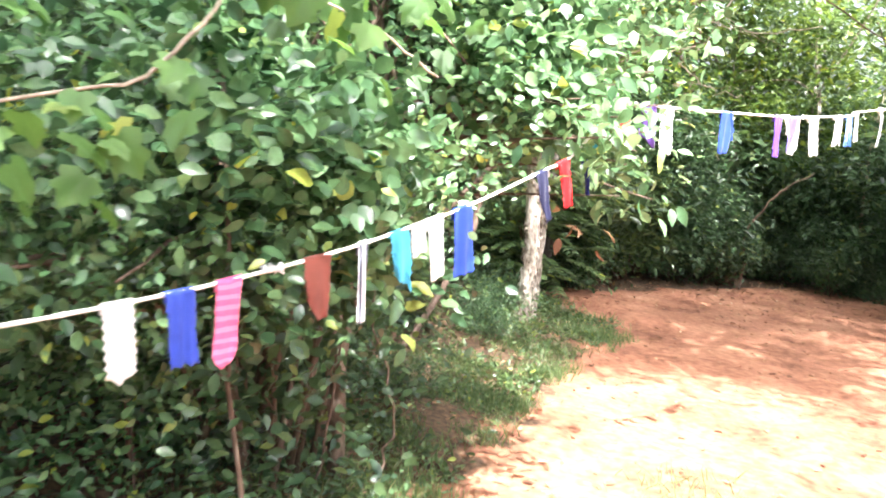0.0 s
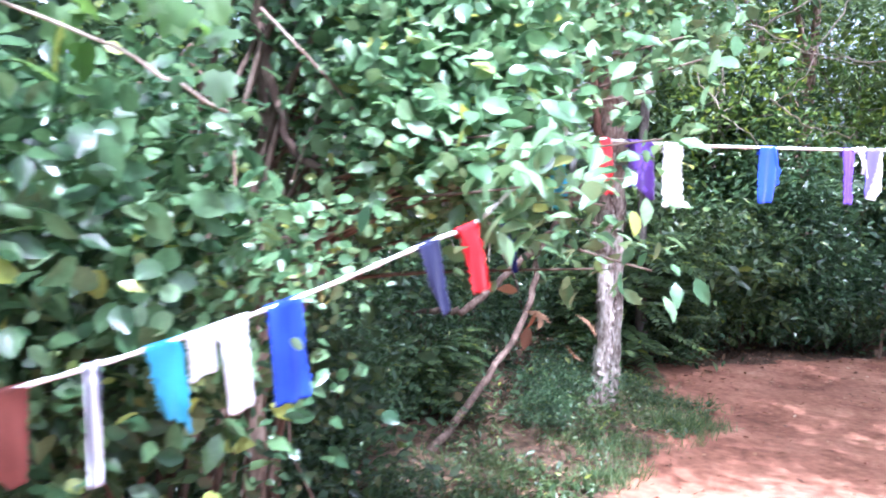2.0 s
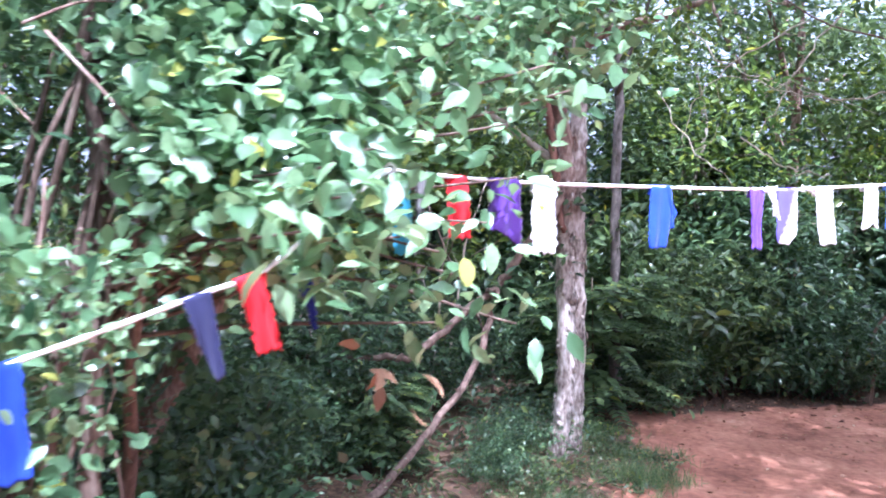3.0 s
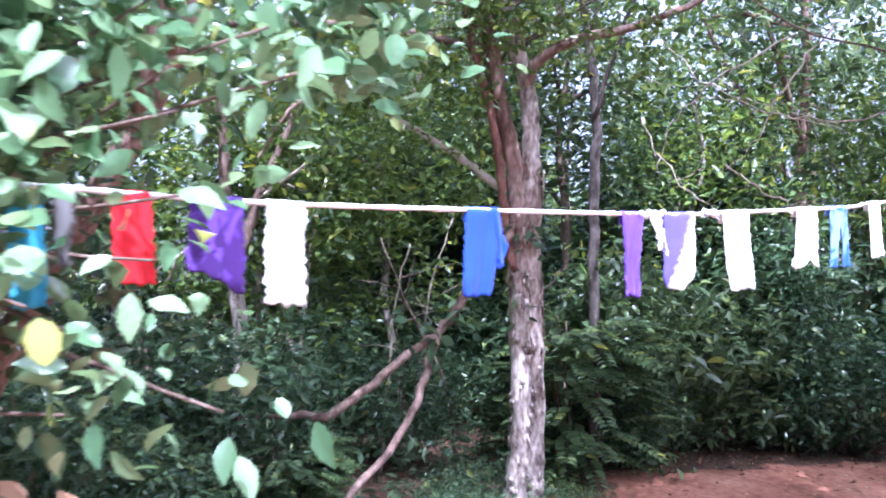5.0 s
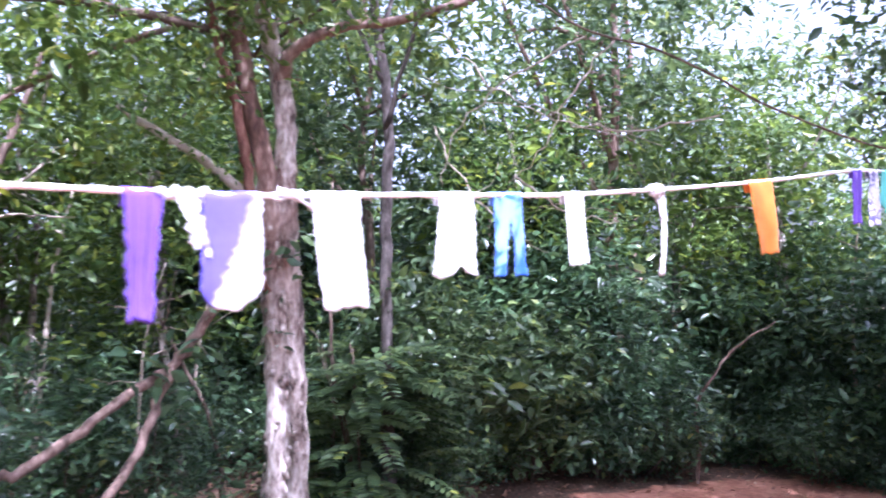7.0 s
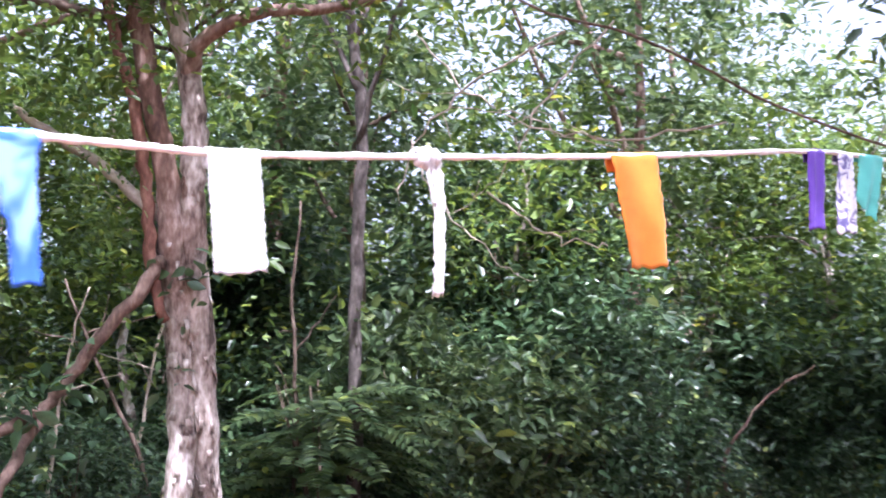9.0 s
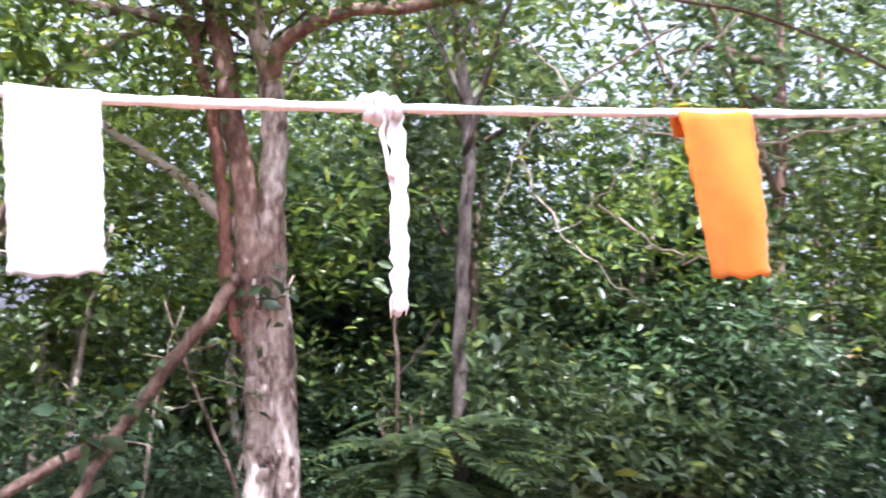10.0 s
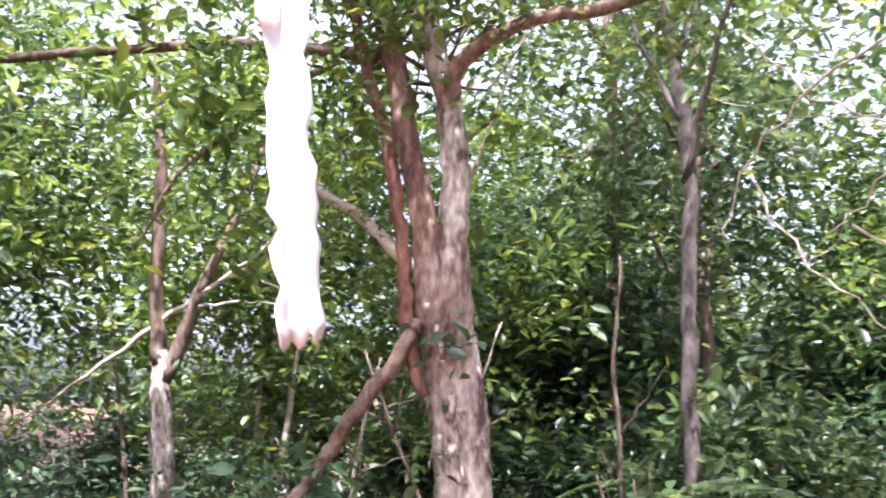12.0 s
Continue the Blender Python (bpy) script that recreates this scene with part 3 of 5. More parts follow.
def tree_kind(kind, height, trunk_r, crown_z, crown_r, n_clump, per, leaf, mat, bark, lean):
    """A slender wood tree at the origin, with trunk, limbs and an airy crown."""
    t = new("tree")
    tagged(t, kind, "tree", "trees of the wood")
    tp = [(0, 0, -0.2)]
    for k in range(1, 7):
        f = k / 6
        tp.append((lean[0] * f + RNG.normal() * 0.05, lean[1] * f + RNG.normal() * 0.05, height * 0.85 * f))
    link("trunk", tube_mesh("trunk", tp, [trunk_r * (1 - 0.75 * k / 6) for k in range(7)], 22, 10, 0.06, 0.006), bark, t)
    top = np.array(tp[-1])
    p, c = clumps(n_clump, per, (lean[0] * 0.7, lean[1] * 0.7, crown_z), crown_r, 0.24, 0.15)
    for k in range(5):
        e = c[RNG.integers(len(c))]
        f = RNG.uniform(0.4, 0.8)
        b = np.array([lean[0] * f, lean[1] * f, height * 0.85 * f])
        link("limb", tube_mesh("limb", [b, (b + e) / 2 + RNG.normal(size=3) * 0.12, e], [trunk_r * 0.4, trunk_r * 0.28, 0.006], 10, 7, 0.05), bark, t)
    link("crown", foliage_mesh("crown", p, np.full(len(p), leaf)), mat, t)
    return t


TREES = [
    tree_kind("slender wood tree with a thin grey trunk and airy crown", 6.5, 0.085, 4.6, (1.8, 1.8, 2.3), 130, 36, 0.15, LEAF_WOOD, BARK_DARK, (0.2, 0.1)),
    tree_kind("young wood tree with a pale trunk and loose leafy crown", 5.2, 0.06, 3.4, (1.6, 1.6, 2.1), 130, 34, 0.14, LEAF_CROWN, BARK_PALE, (-0.3, 0.2)),
    tree_kind("tall wood tree with a brown trunk and broad crown", 8.5, 0.12, 6.2, (2.4, 2.4, 2.8), 170, 36, 0.165, LEAF_WOOD, BARK_RED, (0.3, -0.2)),
]
# added shade caster: its crown stays out of view and blocks the sun
TREES.append(tree_kind("tall leaning tree added for the shade of its wide unseen canopy", 7.6, 0.14, 6.4, (2.6, 2.4, 1.25), 190, 42, 0.14, LEAF_CROWN, BARK_RED, (-3.7, -0.86)))


def put_copies(protos, spots, used):
    for k, (i, x, y, rz, sc) in enumerate(spots):
        m = pose(x, y, float(ground_z(x, y)) - 0.02, 0, 0, rz)
        src = protos[i]
        if i not in used:
            used.add(i)
            ob = src
            ob.scale = (sc, sc, sc)
            ob.matrix_basis = m @ Matrix.Diagonal((sc, sc, sc, 1))
        else:
            ob = copy_thing(src, m)
            ob.scale = (sc, sc, sc)


# kind 3 and the tree at (6.2, 0.7) stand unseen, to cast shade
TREE_SPOTS = [(3, 6.6, 6.0, -16, 1.2), (1, -4.9, 8.0, 40, 1.0), (3, 6.35, 9.95, 0, 1.05), (2, 6.2, 0.7, 40, 1.0), (3, -1.48, -0.76, -151, 0.68), (0, -1.15, 12.9, 20, 1.0), (1, -5.6, 10.35, 70, 1.0), (2, 1.6, 15.2, 0, 1.0)]
for k in range(46):
    a = RNG.uniform(-1.35, 0.62)
    d = RNG.uniform(12.5, 24.0)
    if -1.0 < a < -0.42 and d > 14 or a > -0.2 and d < 16.5:
        continue
    x, y = 0.6 + d * math.sin(a), 1.5 + d * math.cos(a)
    TREE_SPOTS.append((int(RNG.integers(3)), x, y, RNG.uniform(0, 360), RNG.uniform(0.85, 1.3)))
TREE_SPOTS += [(1, -3.7, 10.1, 200, 0.9), (1, -3.05, 9.9, 10, 0.8), (0, -4.9, 8.0, 130, 0.8), (1, -5.0, 5.6, 50, 0.9), (1, -4.6, 2.6, 90, 0.9), (1, -2.6, 11.4, 40, 1.0), (1, 0.4, 14.6, 140, 1.0), (1, 2.4, 16.2, 250, 1.05), (1, 4.2, 16.0, 10, 1.1), (0, 3.4, 17.5, 10, 1.0),
               (0, -7.0, 7.0, 30, 1.1), (2, -7.5, 4.0, 80, 1.1), (1, -6.0, 1.5, 0, 1.1), (2, 5.6, 11.0, 150, 1.0), (0, 6.2, 13.0, 220, 1.1),
               (2, 7.5, 9.0, 10, 1.1), (0, 7.0, 4.5, 90, 1.1), (2, 8.0, 0.5, 180, 1.1), (2, 4.0, -4.5, 30, 1.1), (0, -1.0, -5.0, 60, 1.1), (2, -5.0, -2.5, 0, 1.1),
               # the last one is an unseen canopy that shades the low shrubs
               (0, -2.35, 5.5, 75, 0.92), (3, -1.95, 4.65, -175, 0.6)]
put_copies(TREES, TREE_SPOTS, set())


# ---- undergrowth shrubs ----
def shrub_kind(label, r, h, n_clump, per, leaf, mat, shape=LEAF_PLAIN, clump_r=0.13, shell=0.35):
    s = new("shrub")
    tagged(s, label, "shrub", "undergrowth shrubs")
    p, c = clumps(n_clump, per, (0, 0, h * 0.52), (r, r, h * 0.5), clump_r, shell)
    p = p[p[:, 2] > 0.03]
    out = np.concatenate([p[:, :2], np.zeros((len(p), 1))], axis=1) * 0.6
    for e in c[:5]:
        b = np.array([RNG.normal() * 0.1, RNG.normal() * 0.1, -0.08])
        link("stem", array_mesh("stem", *tube_arrays([b, (b + e) / 2 + RNG.normal(size=3) * 0.08, e], [0.014, 0.009, 0.003], 6), smooth=True), BARK_DARK, s)
    link("foliage", foliage_mesh("foliage", p, np.full(len(p), leaf), shape, out=out), mat, s)
    return s


SHRUBS = [
    shrub_kind("dense dark-green undergrowth shrub with small glossy leaves", 0.85, 1.5, 130, 24, 0.095, LEAF_DARK),
    shrub_kind("loose mid-green shrub with pointed leaves", 0.9, 2.1, 130, 24, 0.13, LEAF_WOOD),
    shrub_kind("low leafy shrub hugging the ground", 0.75, 0.85, 110, 22, 0.075, LEAF_DARK),
    shrub_kind("tall tangled thicket shrub", 1.05, 3.2, 210, 24, 0.145, LEAF_DARK, clump_r=0.19, shell=0.2),
]


def frond_shrub(label, n_frond, length, h, leaf, mat):
    """A shrub of arching feathery fronds with paired leaflets."""
    s = new("shrub")
    tagged(s, label, "shrub", "undergrowth shrubs")
    pos, axis, norm, size = [], [], [], []
    for k in range(n_frond):
        az, z0 = RNG.uniform(0, 2 * np.pi), RNG.uniform(0.15, 1.0) * h
        r0 = RNG.uniform(0.05, 0.45)
        d = np.array((math.cos(az), math.sin(az), RNG.uniform(-0.1, 0.45)))
        side = np.array((-math.sin(az), math.cos(az), RNG.uniform(-0.2, 0.2)))
        b = np.array((math.cos(az) * r0, math.sin(az) * r0, z0))
        for q in range(11):
            f = (q + 1.5) / 12
            p = b + d * length * f - np.array((0, 0, 0.28 * length * f * f))
            for sg in (-1, 1):
                pos.append(p)
                axis.append(sg * side + d * 0.55 - (0, 0, 0.15))
                norm.append(np.array((0, 0, 1)) + RNG.normal(size=3) * 0.15 + d * 0.2)
                size.append(leaf * (1.1 - 0.6 * abs(f - 0.4)))
    link("foliage", array_mesh("foliage", *leaves(np.array(pos), np.array(axis), np.array(norm), np.array(size), LEAF_PLAIN)), mat, s)
    for k in range(6):
        a = RNG.uniform(0, 6.28)
        link("stem", tube_mesh("stem", [(0.04 * math.cos(a), 0.04 * math.sin(a), -0.05), (0.15 * math.cos(a), 0.15 * math.sin(a), h * 0.5), (0.35 * math.cos(a), 0.35 * math.sin(a), h)], [0.012, 0.009, 0.004], 8, 6), BARK_DARK, s)
    return s


SHRUBS.append(frond_shrub("feathery shrub with paired leaflets on arching fronds", 130, 0.62, 1.5, 0.13, LEAF_WOOD))
SHRUB_SPOTS = []


def row_of_shrubs(pts, kinds, step, jit, smin=0.85, smax=1.2):
    for (x0, y0), (x1, y1) in zip(pts, pts[1:]):
        n = max(1, int(math.hypot(x1 - x0, y1 - y0) / step))
        for k in range(n):
            f = (k + 0.5) / n
            SHRUB_SPOTS.append((kinds[int(RNG.integers(len(kinds)))], x0 + (x1 - x0) * f + RNG.normal() * jit, y0 + (y1 - y0) * f + RNG.normal() * jit,
                                RNG.uniform(0, 360), RNG.uniform(smin, smax)))


# far side of the clearing
row_of_shrubs([(-1.3, 10.9), (-0.3, 12.0), (1.2, 13.5), (2.5, 14.8), (4.4, 15.8), (5.8, 12.5), (6.3, 9.0), (6.8, 5.0)], (0, 1, 3, 2), 0.7, 0.28, 0.6, 1.25)
row_of_shrubs([(-1.8, 12.0), (-0.6, 13.3), (1.4, 15.1), (5.0, 17.0), (7.0, 12.5), (7.6, 6.0)], (3, 1, 3, 0), 0.95, 0.35, 0.7, 1.3)
row_of_shrubs([(-6.0, 15.0), (-1.0, 16.5), (3.0, 18.5), (8.0, 18.0)], (3, 3, 1), 1.2, 0.4, 0.9, 1.35)
row_of_shrubs([(0.4, 15.6), (-2.0, 14.2), (-4.2, 13.2)], (3, 3, 1), 0.8, 0.3, 1.1, 1.6)
# behind the tree and to the west
row_of_shrubs([(-1.1, 9.6), (-2.2, 9.4), (-3.6, 8.6)], (0, 2), 0.6, 0.15, 0.7, 1.0)
row_of_shrubs([(-2.0, 11.2), (-4.2, 11.6), (-7.0, 10.0), (-8.5, 7.0), (-9.0, 3.0), (-8.0, -1.0)], (0, 1, 2), 0.95, 0.35, 0.7, 1.2)
row_of_shrubs([(-3.0, 13.0), (-6.0, 13.0), (-9.5, 11.0), (-11.0, 6.0)], (0, 1, 2), 1.3, 0.4, 0.8, 1.2)
# under and around the drooping limb
row_of_shrubs([(-1.5, 7.9), (-2.0, 6.6), (-2.0, 5.5), (-1.9, 4.5)], (2, 2, 0), 0.5, 0.12, 0.5, 0.7)
row_of_shrubs([(-1.0, 7.95), (-0.75, 8.3), (-0.72, 8.6)], (2, 0), 0.3, 0.07, 0.45, 0.62)
row_of_shrubs([(-2.4, 8.0), (-2.9, 6.4), (-2.9, 4.6), (-2.9, 3.0)], (0, 3), 0.7, 0.2, 0.8, 1.0)
row_of_shrubs([(-1.55, 3.9), (-1.15, 4.9), (-0.95, 5.6)], (2, 2), 0.42, 0.08, 0.26, 0.4)
row_of_shrubs([(-0.85, 7.3), (-0.75, 8.1)], (2, 2), 0.35, 0.08, 0.32, 0.45)
row_of_shrubs([(-2.1, 3.9), (-1.9, 5.2), (-1.75, 6.2)], (2, 0), 0.4, 0.12, 0.55, 0.8)
# feathery growth at the front of the wood
row_of_shrubs([(-1.2, 10.3), (-0.35, 11.35), (0.7, 12.5), (1.7, 13.5), (2.9, 14.7), (4.4, 15.2)], (4, 0, 0), 0.95, 0.3, 0.6, 1.05)
row_of_shrubs([(-1.25, 7.5), (-2.0, 6.4)], (4,), 0.6, 0.12, 0.4, 0.5)
# behind the camera and round the clearing
row_of_shrubs([(7.2, 3.0), (7.4, -2.0), (4.0, -4.2), (-1.0, -4.6), (-4.5, -3.2), (-6.0, -1.0)], (3, 1), 1.3, 0.3, 1.0, 1.3)
put_copies(SHRUBS, SHRUB_SPOTS, set())


# ---- thin saplings at the wood's edge ----
def build_saplings():
    spots = [(-2.95, 9.6, 0.35, 2.6, 0.028), (-3.6, 9.9, 0.25, 3.2, 0.035), (-4.4, 9.3, -0.3, 2.8, 0.022), (-2.2, 10.6, 0.5, 2.4, 0.018), (-1.9, 9.3, 0.3, 2.0, 0.016), (-0.9, 11.0, 0.1, 3.0, 0.022),
             (0.6, 14.2, -0.4, 3.0, 0.02), (2.3, 15.4, 0.5, 3.2, 0.026), (4.6, 15.4, 0.3, 3.4, 0.03), (-5.2, 9.9, 0.8, 2.2, 0.03), (-1.4, 9.9, -0.6, 2.2, 0.02)]
    for x, y, lean, h, r in spots:
        b = empty("sapling", x, y)
        tagged(b, "thin bare sapling stem leaning at the wood's edge", "sapling", "saplings at the wood's edge")
        z = b.location.z
        top = (x + lean, y + lean * 0.4, z + h)
        part("stem", tube_mesh("stem", [(x, y, z - 0.05), (x + lean * 0.2 + 0.04, y, z + h * 0.35), (x + lean * 0.6 - 0.03, y + lean * 0.2, z + h * 0.7), top], [r, r * 0.85, r * 0.7, r * 0.35], 16, 8, 0.08, 0.008), TWIG_PALE if lean > 0.22 else BARK_DARK, b)
        for k in range(3):
            f = RNG.uniform(0.45, 0.9)
            p = np.array((x + lean * f, y + lean * 0.3 * f, z + h * f))
            e = p + RNG.normal(size=3) * (0.35, 0.25, 0.15) + (0, 0, 0.25)
            part("twig", tube_mesh("twig", [p, (p + e) / 2, e], [r * 0.45, r * 0.3, 0.002], 8, 5, 0.1, 0.01), TWIG_PALE if lean > 0.22 else BARK_DARK, b)
            lp = e + RNG.normal(size=(18, 3)) * 0.13
            part("foliage", foliage_mesh("foliage", lp, np.full(18, 0.10)), LEAF_CROWN, b)


build_saplings()


# ---- slim forked tree behind the drooping limb ----
def build_forked_tree():
    x, y, z = -2.93, 8.7, 1.47
    kept_state = RNG.bit_generator.state
    t = empty("tree", x, y)
    tagged(t, "slim grey-brown forked tree behind the drooping limb", "tree")
    gz = t.location.z

    def at(side, up):
        return (x + side * 0.75, y + side * 0.65, z + up)
    part("trunk", tube_mesh("trunk", [(x + 0.02, y + 0.02, gz - 0.05), at(0.04, -0.6), at(0.0, 0.0), at(-0.02, 0.3)], [0.075, 0.068, 0.064, 0.056], 20, 12, 0.08, 0.005), BARK_PALE, t)
    part("limb", tube_mesh("limb", [at(-0.02, 0.2), at(-0.07, 0.7), at(-0.09, 1.6), at(-0.2, 2.8)], [0.055, 0.047, 0.04, 0.015], 18, 10, 0.08, 0.006), BARK_DARK, t)
    part("limb", tube_mesh("limb", [at(0.0, 0.1), at(0.14, 0.4), at(0.2, 0.62), at(0.48, 1.25), at(0.8, 2.2)], [0.058, 0.052, 0.042, 0.03, 0.012], 18, 10, 0.08, 0.006), BARK_DARK, t)
    part("limb", tube_mesh("limb", [at(-1.0, -0.2), at(-0.4, 0.2), at(0.08, 0.56), at(0.5, 0.85), at(0.85, 1.2)], [0.008, 0.014, 0.02, 0.014, 0.006], 20, 8, 0.1, 0.012), TWIG_PALE, t, "bare bough crossing the fork")
    part("limb", tube_mesh("limb", [at(0.2, 0.58), at(0.55, 0.62), at(0.9, 0.6)], [0.012, 0.009, 0.004], 12, 7, 0.1, 0.012), TWIG_PALE, t)
    tops = np.array([at(-0.2, 2.8), at(0.8, 2.2), at(-0.1, 2.1), at(0.4, 2.4)])
    lp = np.repeat(tops, 60, axis=0) + RNG.normal(size=(240, 3)) * 0.32
    part("crown", foliage_mesh("crown", lp, np.full(240, 0.11)), LEAF_CROWN, t)
    RNG.bit_generator.state = kept_state


build_forked_tree()


# ---- slim grey tree at the far edge of the clearing ----
def build_slim_tree():
    x, y = -0.33, 11.0
    kept_state = RNG.bit_generator.state
    t = empty("tree", x, y)
    tagged(t, "slim straight tree with smooth grey bark behind the clothesline", "tree")
    gz = t.location.z
    part("trunk", tube_mesh("trunk", [(x - 0.02, y - 0.02, gz - 0.08), (x + 0.02, y, 0.4), (x + 0.02, y + 0.02, 1.4), (x + 0.05, y + 0.04, 2.3), (x + 0.08, y + 0.08, 3.2), (x - 0.05, y, 4.6), (x + 0.1, y, 6.4)],
         [0.075, 0.058, 0.054, 0.052, 0.048, 0.04, 0.02], 40, 14, 0.07, 0.008), BARK_GREY, t)
    ends = np.array([(x + 0.9, y - 0.3, 4.6), (x - 0.8, y + 0.2, 4.9), (x + 0.5, y + 0.7, 5.6), (x - 0.4, y - 0.6, 5.9), (x + 1.3, y - 0.6, 4.1), (x - 0.1, y - 0.2, 6.4)])
    for k, e in enumerate(ends):
        b = np.array((x + 0.05, y + 0.04, 2.9 + 0.45 * k))
        part("limb", tube_mesh("limb", [b, (b + e) / 2 + (0, 0, 0.15), e], [0.026, 0.019, 0.007], 12, 8, 0.08, 0.01), BARK_GREY, t)
    c = np.repeat(ends, 9, axis=0) + RNG.normal(size=(54, 3)) * (0.42, 0.42, 0.3)
    p = np.repeat(c, 26, axis=0) + RNG.normal(size=(54 * 26, 3)) * 0.15
    part("crown", foliage_mesh("crown", p, np.full(len(p), 0.12)), LEAF_CROWN, t)
    RNG.bit_generator.state = kept_state


build_slim_tree()


# ---- far woods ----
def build_far_woods():
    n = 34000
    a = RNG.uniform(-math.pi, math.pi, n)
    d = RNG.uniform(25, 34, n)
    x, y = d * np.sin(a), 6 + d * np.cos(a)
    top = 7.0 - 3.2 * np.exp(-((a + 0.72) / 0.35) ** 2) + 1.6 * np.sin(a * 9) + 1.2 * np.sin(a * 23 + 1)
    z = ground_z(x, y) + RNG.uniform(0, 1, n) ** 1.15 * top
    me = foliage_mesh("far_woods", np.stack([x, y, z], -1), np.full(n, 0.62), droop=0.1, tilt=1.2)
    tagged(link("far_woods", me, LEAF_WOOD), "dense distant woods closing the clearing all round", "woods", kind="stuff")


build_far_woods()


# ---- broad-leaved bush beside the line ----
D1 = np.array([0.6200, 0.7846, 0.0])       # along the first span
A1 = np.array([-0.835, 2.045, 0.0])
N1 = np.array([-0.7846, 0.6200, 0.0])      # away from the path
D2 = np.array([0.6391, 0.7691, 0.0])       # along the second span
A2 = np.array([0.26, 3.86, 0.0])
N2 = np.array([-0.7691, 0.6391, 0.0])


def bush_points(n, s0, s1, b0, b1, z0, z1, clump=0.09, per=14):
    m = n // per
    s = RNG.uniform(s0, s1, m)
    b = RNG.uniform(b0, b1, m)
    z = RNG.uniform(z0, z1, m)
    c = A1 + s[:, None] * D1 + b[:, None] * N1 + np.stack([0 * z, 0 * z, z], -1)
    return np.repeat(c, per, axis=0) + RNG.normal(size=(m * per, 3)) * clump, c


def build_bush():
    t = empty("bush", -1.1, 3.3)
    tagged(t, "broad-leaved bush with glossy round leaves behind the clothesline", "bush")
    gz = float(ground_z(-1.1, 3.3))
    # the near side: a thick growth of darker glossy leaves, thinner above
    p1, c1 = bush_points(7000, -1.0, 1.02, 0.14, 0.9, 0.98, 1.82)
    p6, _ = bush_points(4600, -1.3, 0.95, 0.55, 1.4, 1.6, 2.9)
    # past a dark gap: small round sunlit leaves
    p2, c2 = bush_points(5600, 1.22, 1.85, 0.2, 1.0, 1.50, 2.7)
    p3, _ = bush_points(4300, 1.6, 2.75, 0.14, 0.85, 1.96, 2.85)
    p4, _ = bush_points(1500, 0.55, 1.25, 0.16, 0.5, 1.22, 1.62)
    p5, _ = bush_points(1300, 1.2, 1.75, 0.08, 0.45, 1.5, 2.0)

    def open_gap(p):
        """Leaves out the hollow about the leaning stem."""
        q = p - A1
        a, b, z = q @ D1, q @ N1, p[:, 2]
        return p[~((np.abs(a - 1.08 - 0.12 * (1.75 - z)) < 0.15) & (z > 1.52) & (b < 1.1))]
    front = dict(droop=0.35, tilt=0.6, face=(0.35, -0.5, 0.75), spread=(0.5, 1.35))
    p6 = open_gap(p6)
    part("foliage", foliage_mesh("foliage", p6, np.full(len(p6), 0.062), LEAF_OVATE, **front), LEAF_DARK, t, "small dark leaves high in the bush")
    pp = open_gap(p1)
    pick = RNG.uniform(0, 1, len(pp)) < 0.35
    part("foliage", foliage_mesh("foliage", pp[pick], np.full(pick.sum(), 0.066), LEAF_ROUND, **front), LEAF_GLOSS, t, "dark glossy leaves")
    part("foliage", foliage_mesh("foliage", pp[~pick], np.full((~pick).sum(), 0.078), LEAF_OVATE, **front), LEAF_GLOSS, t, "dark glossy pointed leaves")
    pp = open_gap(np.concatenate([p2, p3, p4, p5]))
    pick = RNG.uniform(0, 1, len(pp)) < 0.6
    part("foliage", foliage_mesh("foliage", pp[pick], np.full(pick.sum(), 0.060), LEAF_ROUND, **front), LEAF_BROAD, t)
    part("foliage", foliage_mesh("foliage", pp[~pick], np.full((~pick).sum(), 0.066), LEAF_OVATE, **front), LEAF_BROAD, t)
    # leaning stem and dry sticks in the gap
    part("limb", tube_mesh("limb", [(-1.15, 4.05, gz - 0.1), (-0.95, 3.9, 0.7), (-0.53, 3.47, 1.49), (-0.62, 3.51, 1.64), (-0.709, 3.545, 1.77), (-0.78, 3.6, 2.1), (-0.85, 3.7, 2.9)],
         [0.03, 0.026, 0.013, 0.013, 0.014, 0.022, 0.02], 30, 9, 0.1, 0.008), BARK_LIMB, t, "leaning brown stem in a gap of the leaves")
    part("limb", tube_mesh("limb", [(-0.98, 3.75, gz - 0.1), (-0.92, 3.7, 0.8), (-0.82, 3.66, 1.6), (-0.80, 3.62, 2.3), (-0.72, 3.6, 3.0)], [0.04, 0.036, 0.032, 0.028, 0.02], 26, 10, 0.1, 0.01), BARK_DARK, t, "dark upright stem in the bush")
    for c in np.concatenate([c1[::40], c2[::40]]):
        foot = (-1.35 + RNG.normal() * 0.15, 3.6 + RNG.normal() * 0.15, gz - 0.05)
        mid = c * 0.5 + np.array((-1.3, 3.6, 0.9)) * 0.5 + RNG.normal(size=3) * 0.1
        part("branch", array_mesh("branch", *tube_arrays(*smooth_path([foot, mid, c], [0.018, 0.011, 0.004], 9), 6), smooth=True), BARK_DARK, t)
    part("limb", tube_mesh("limb", [(-1.2, 3.5, gz), (-1.0, 3.2, 0.8), (-0.56, 3.18, 1.36), (-0.37, 3.25, 1.42), (0.0, 3.42, 1.56), (0.20, 3.53, 1.67)],
         [0.012, 0.010, 0.007, 0.006, 0.005, 0.004], 26, 8, 0.06, 0.004), BARK_DARK, t, "thin bare branch carrying the line")
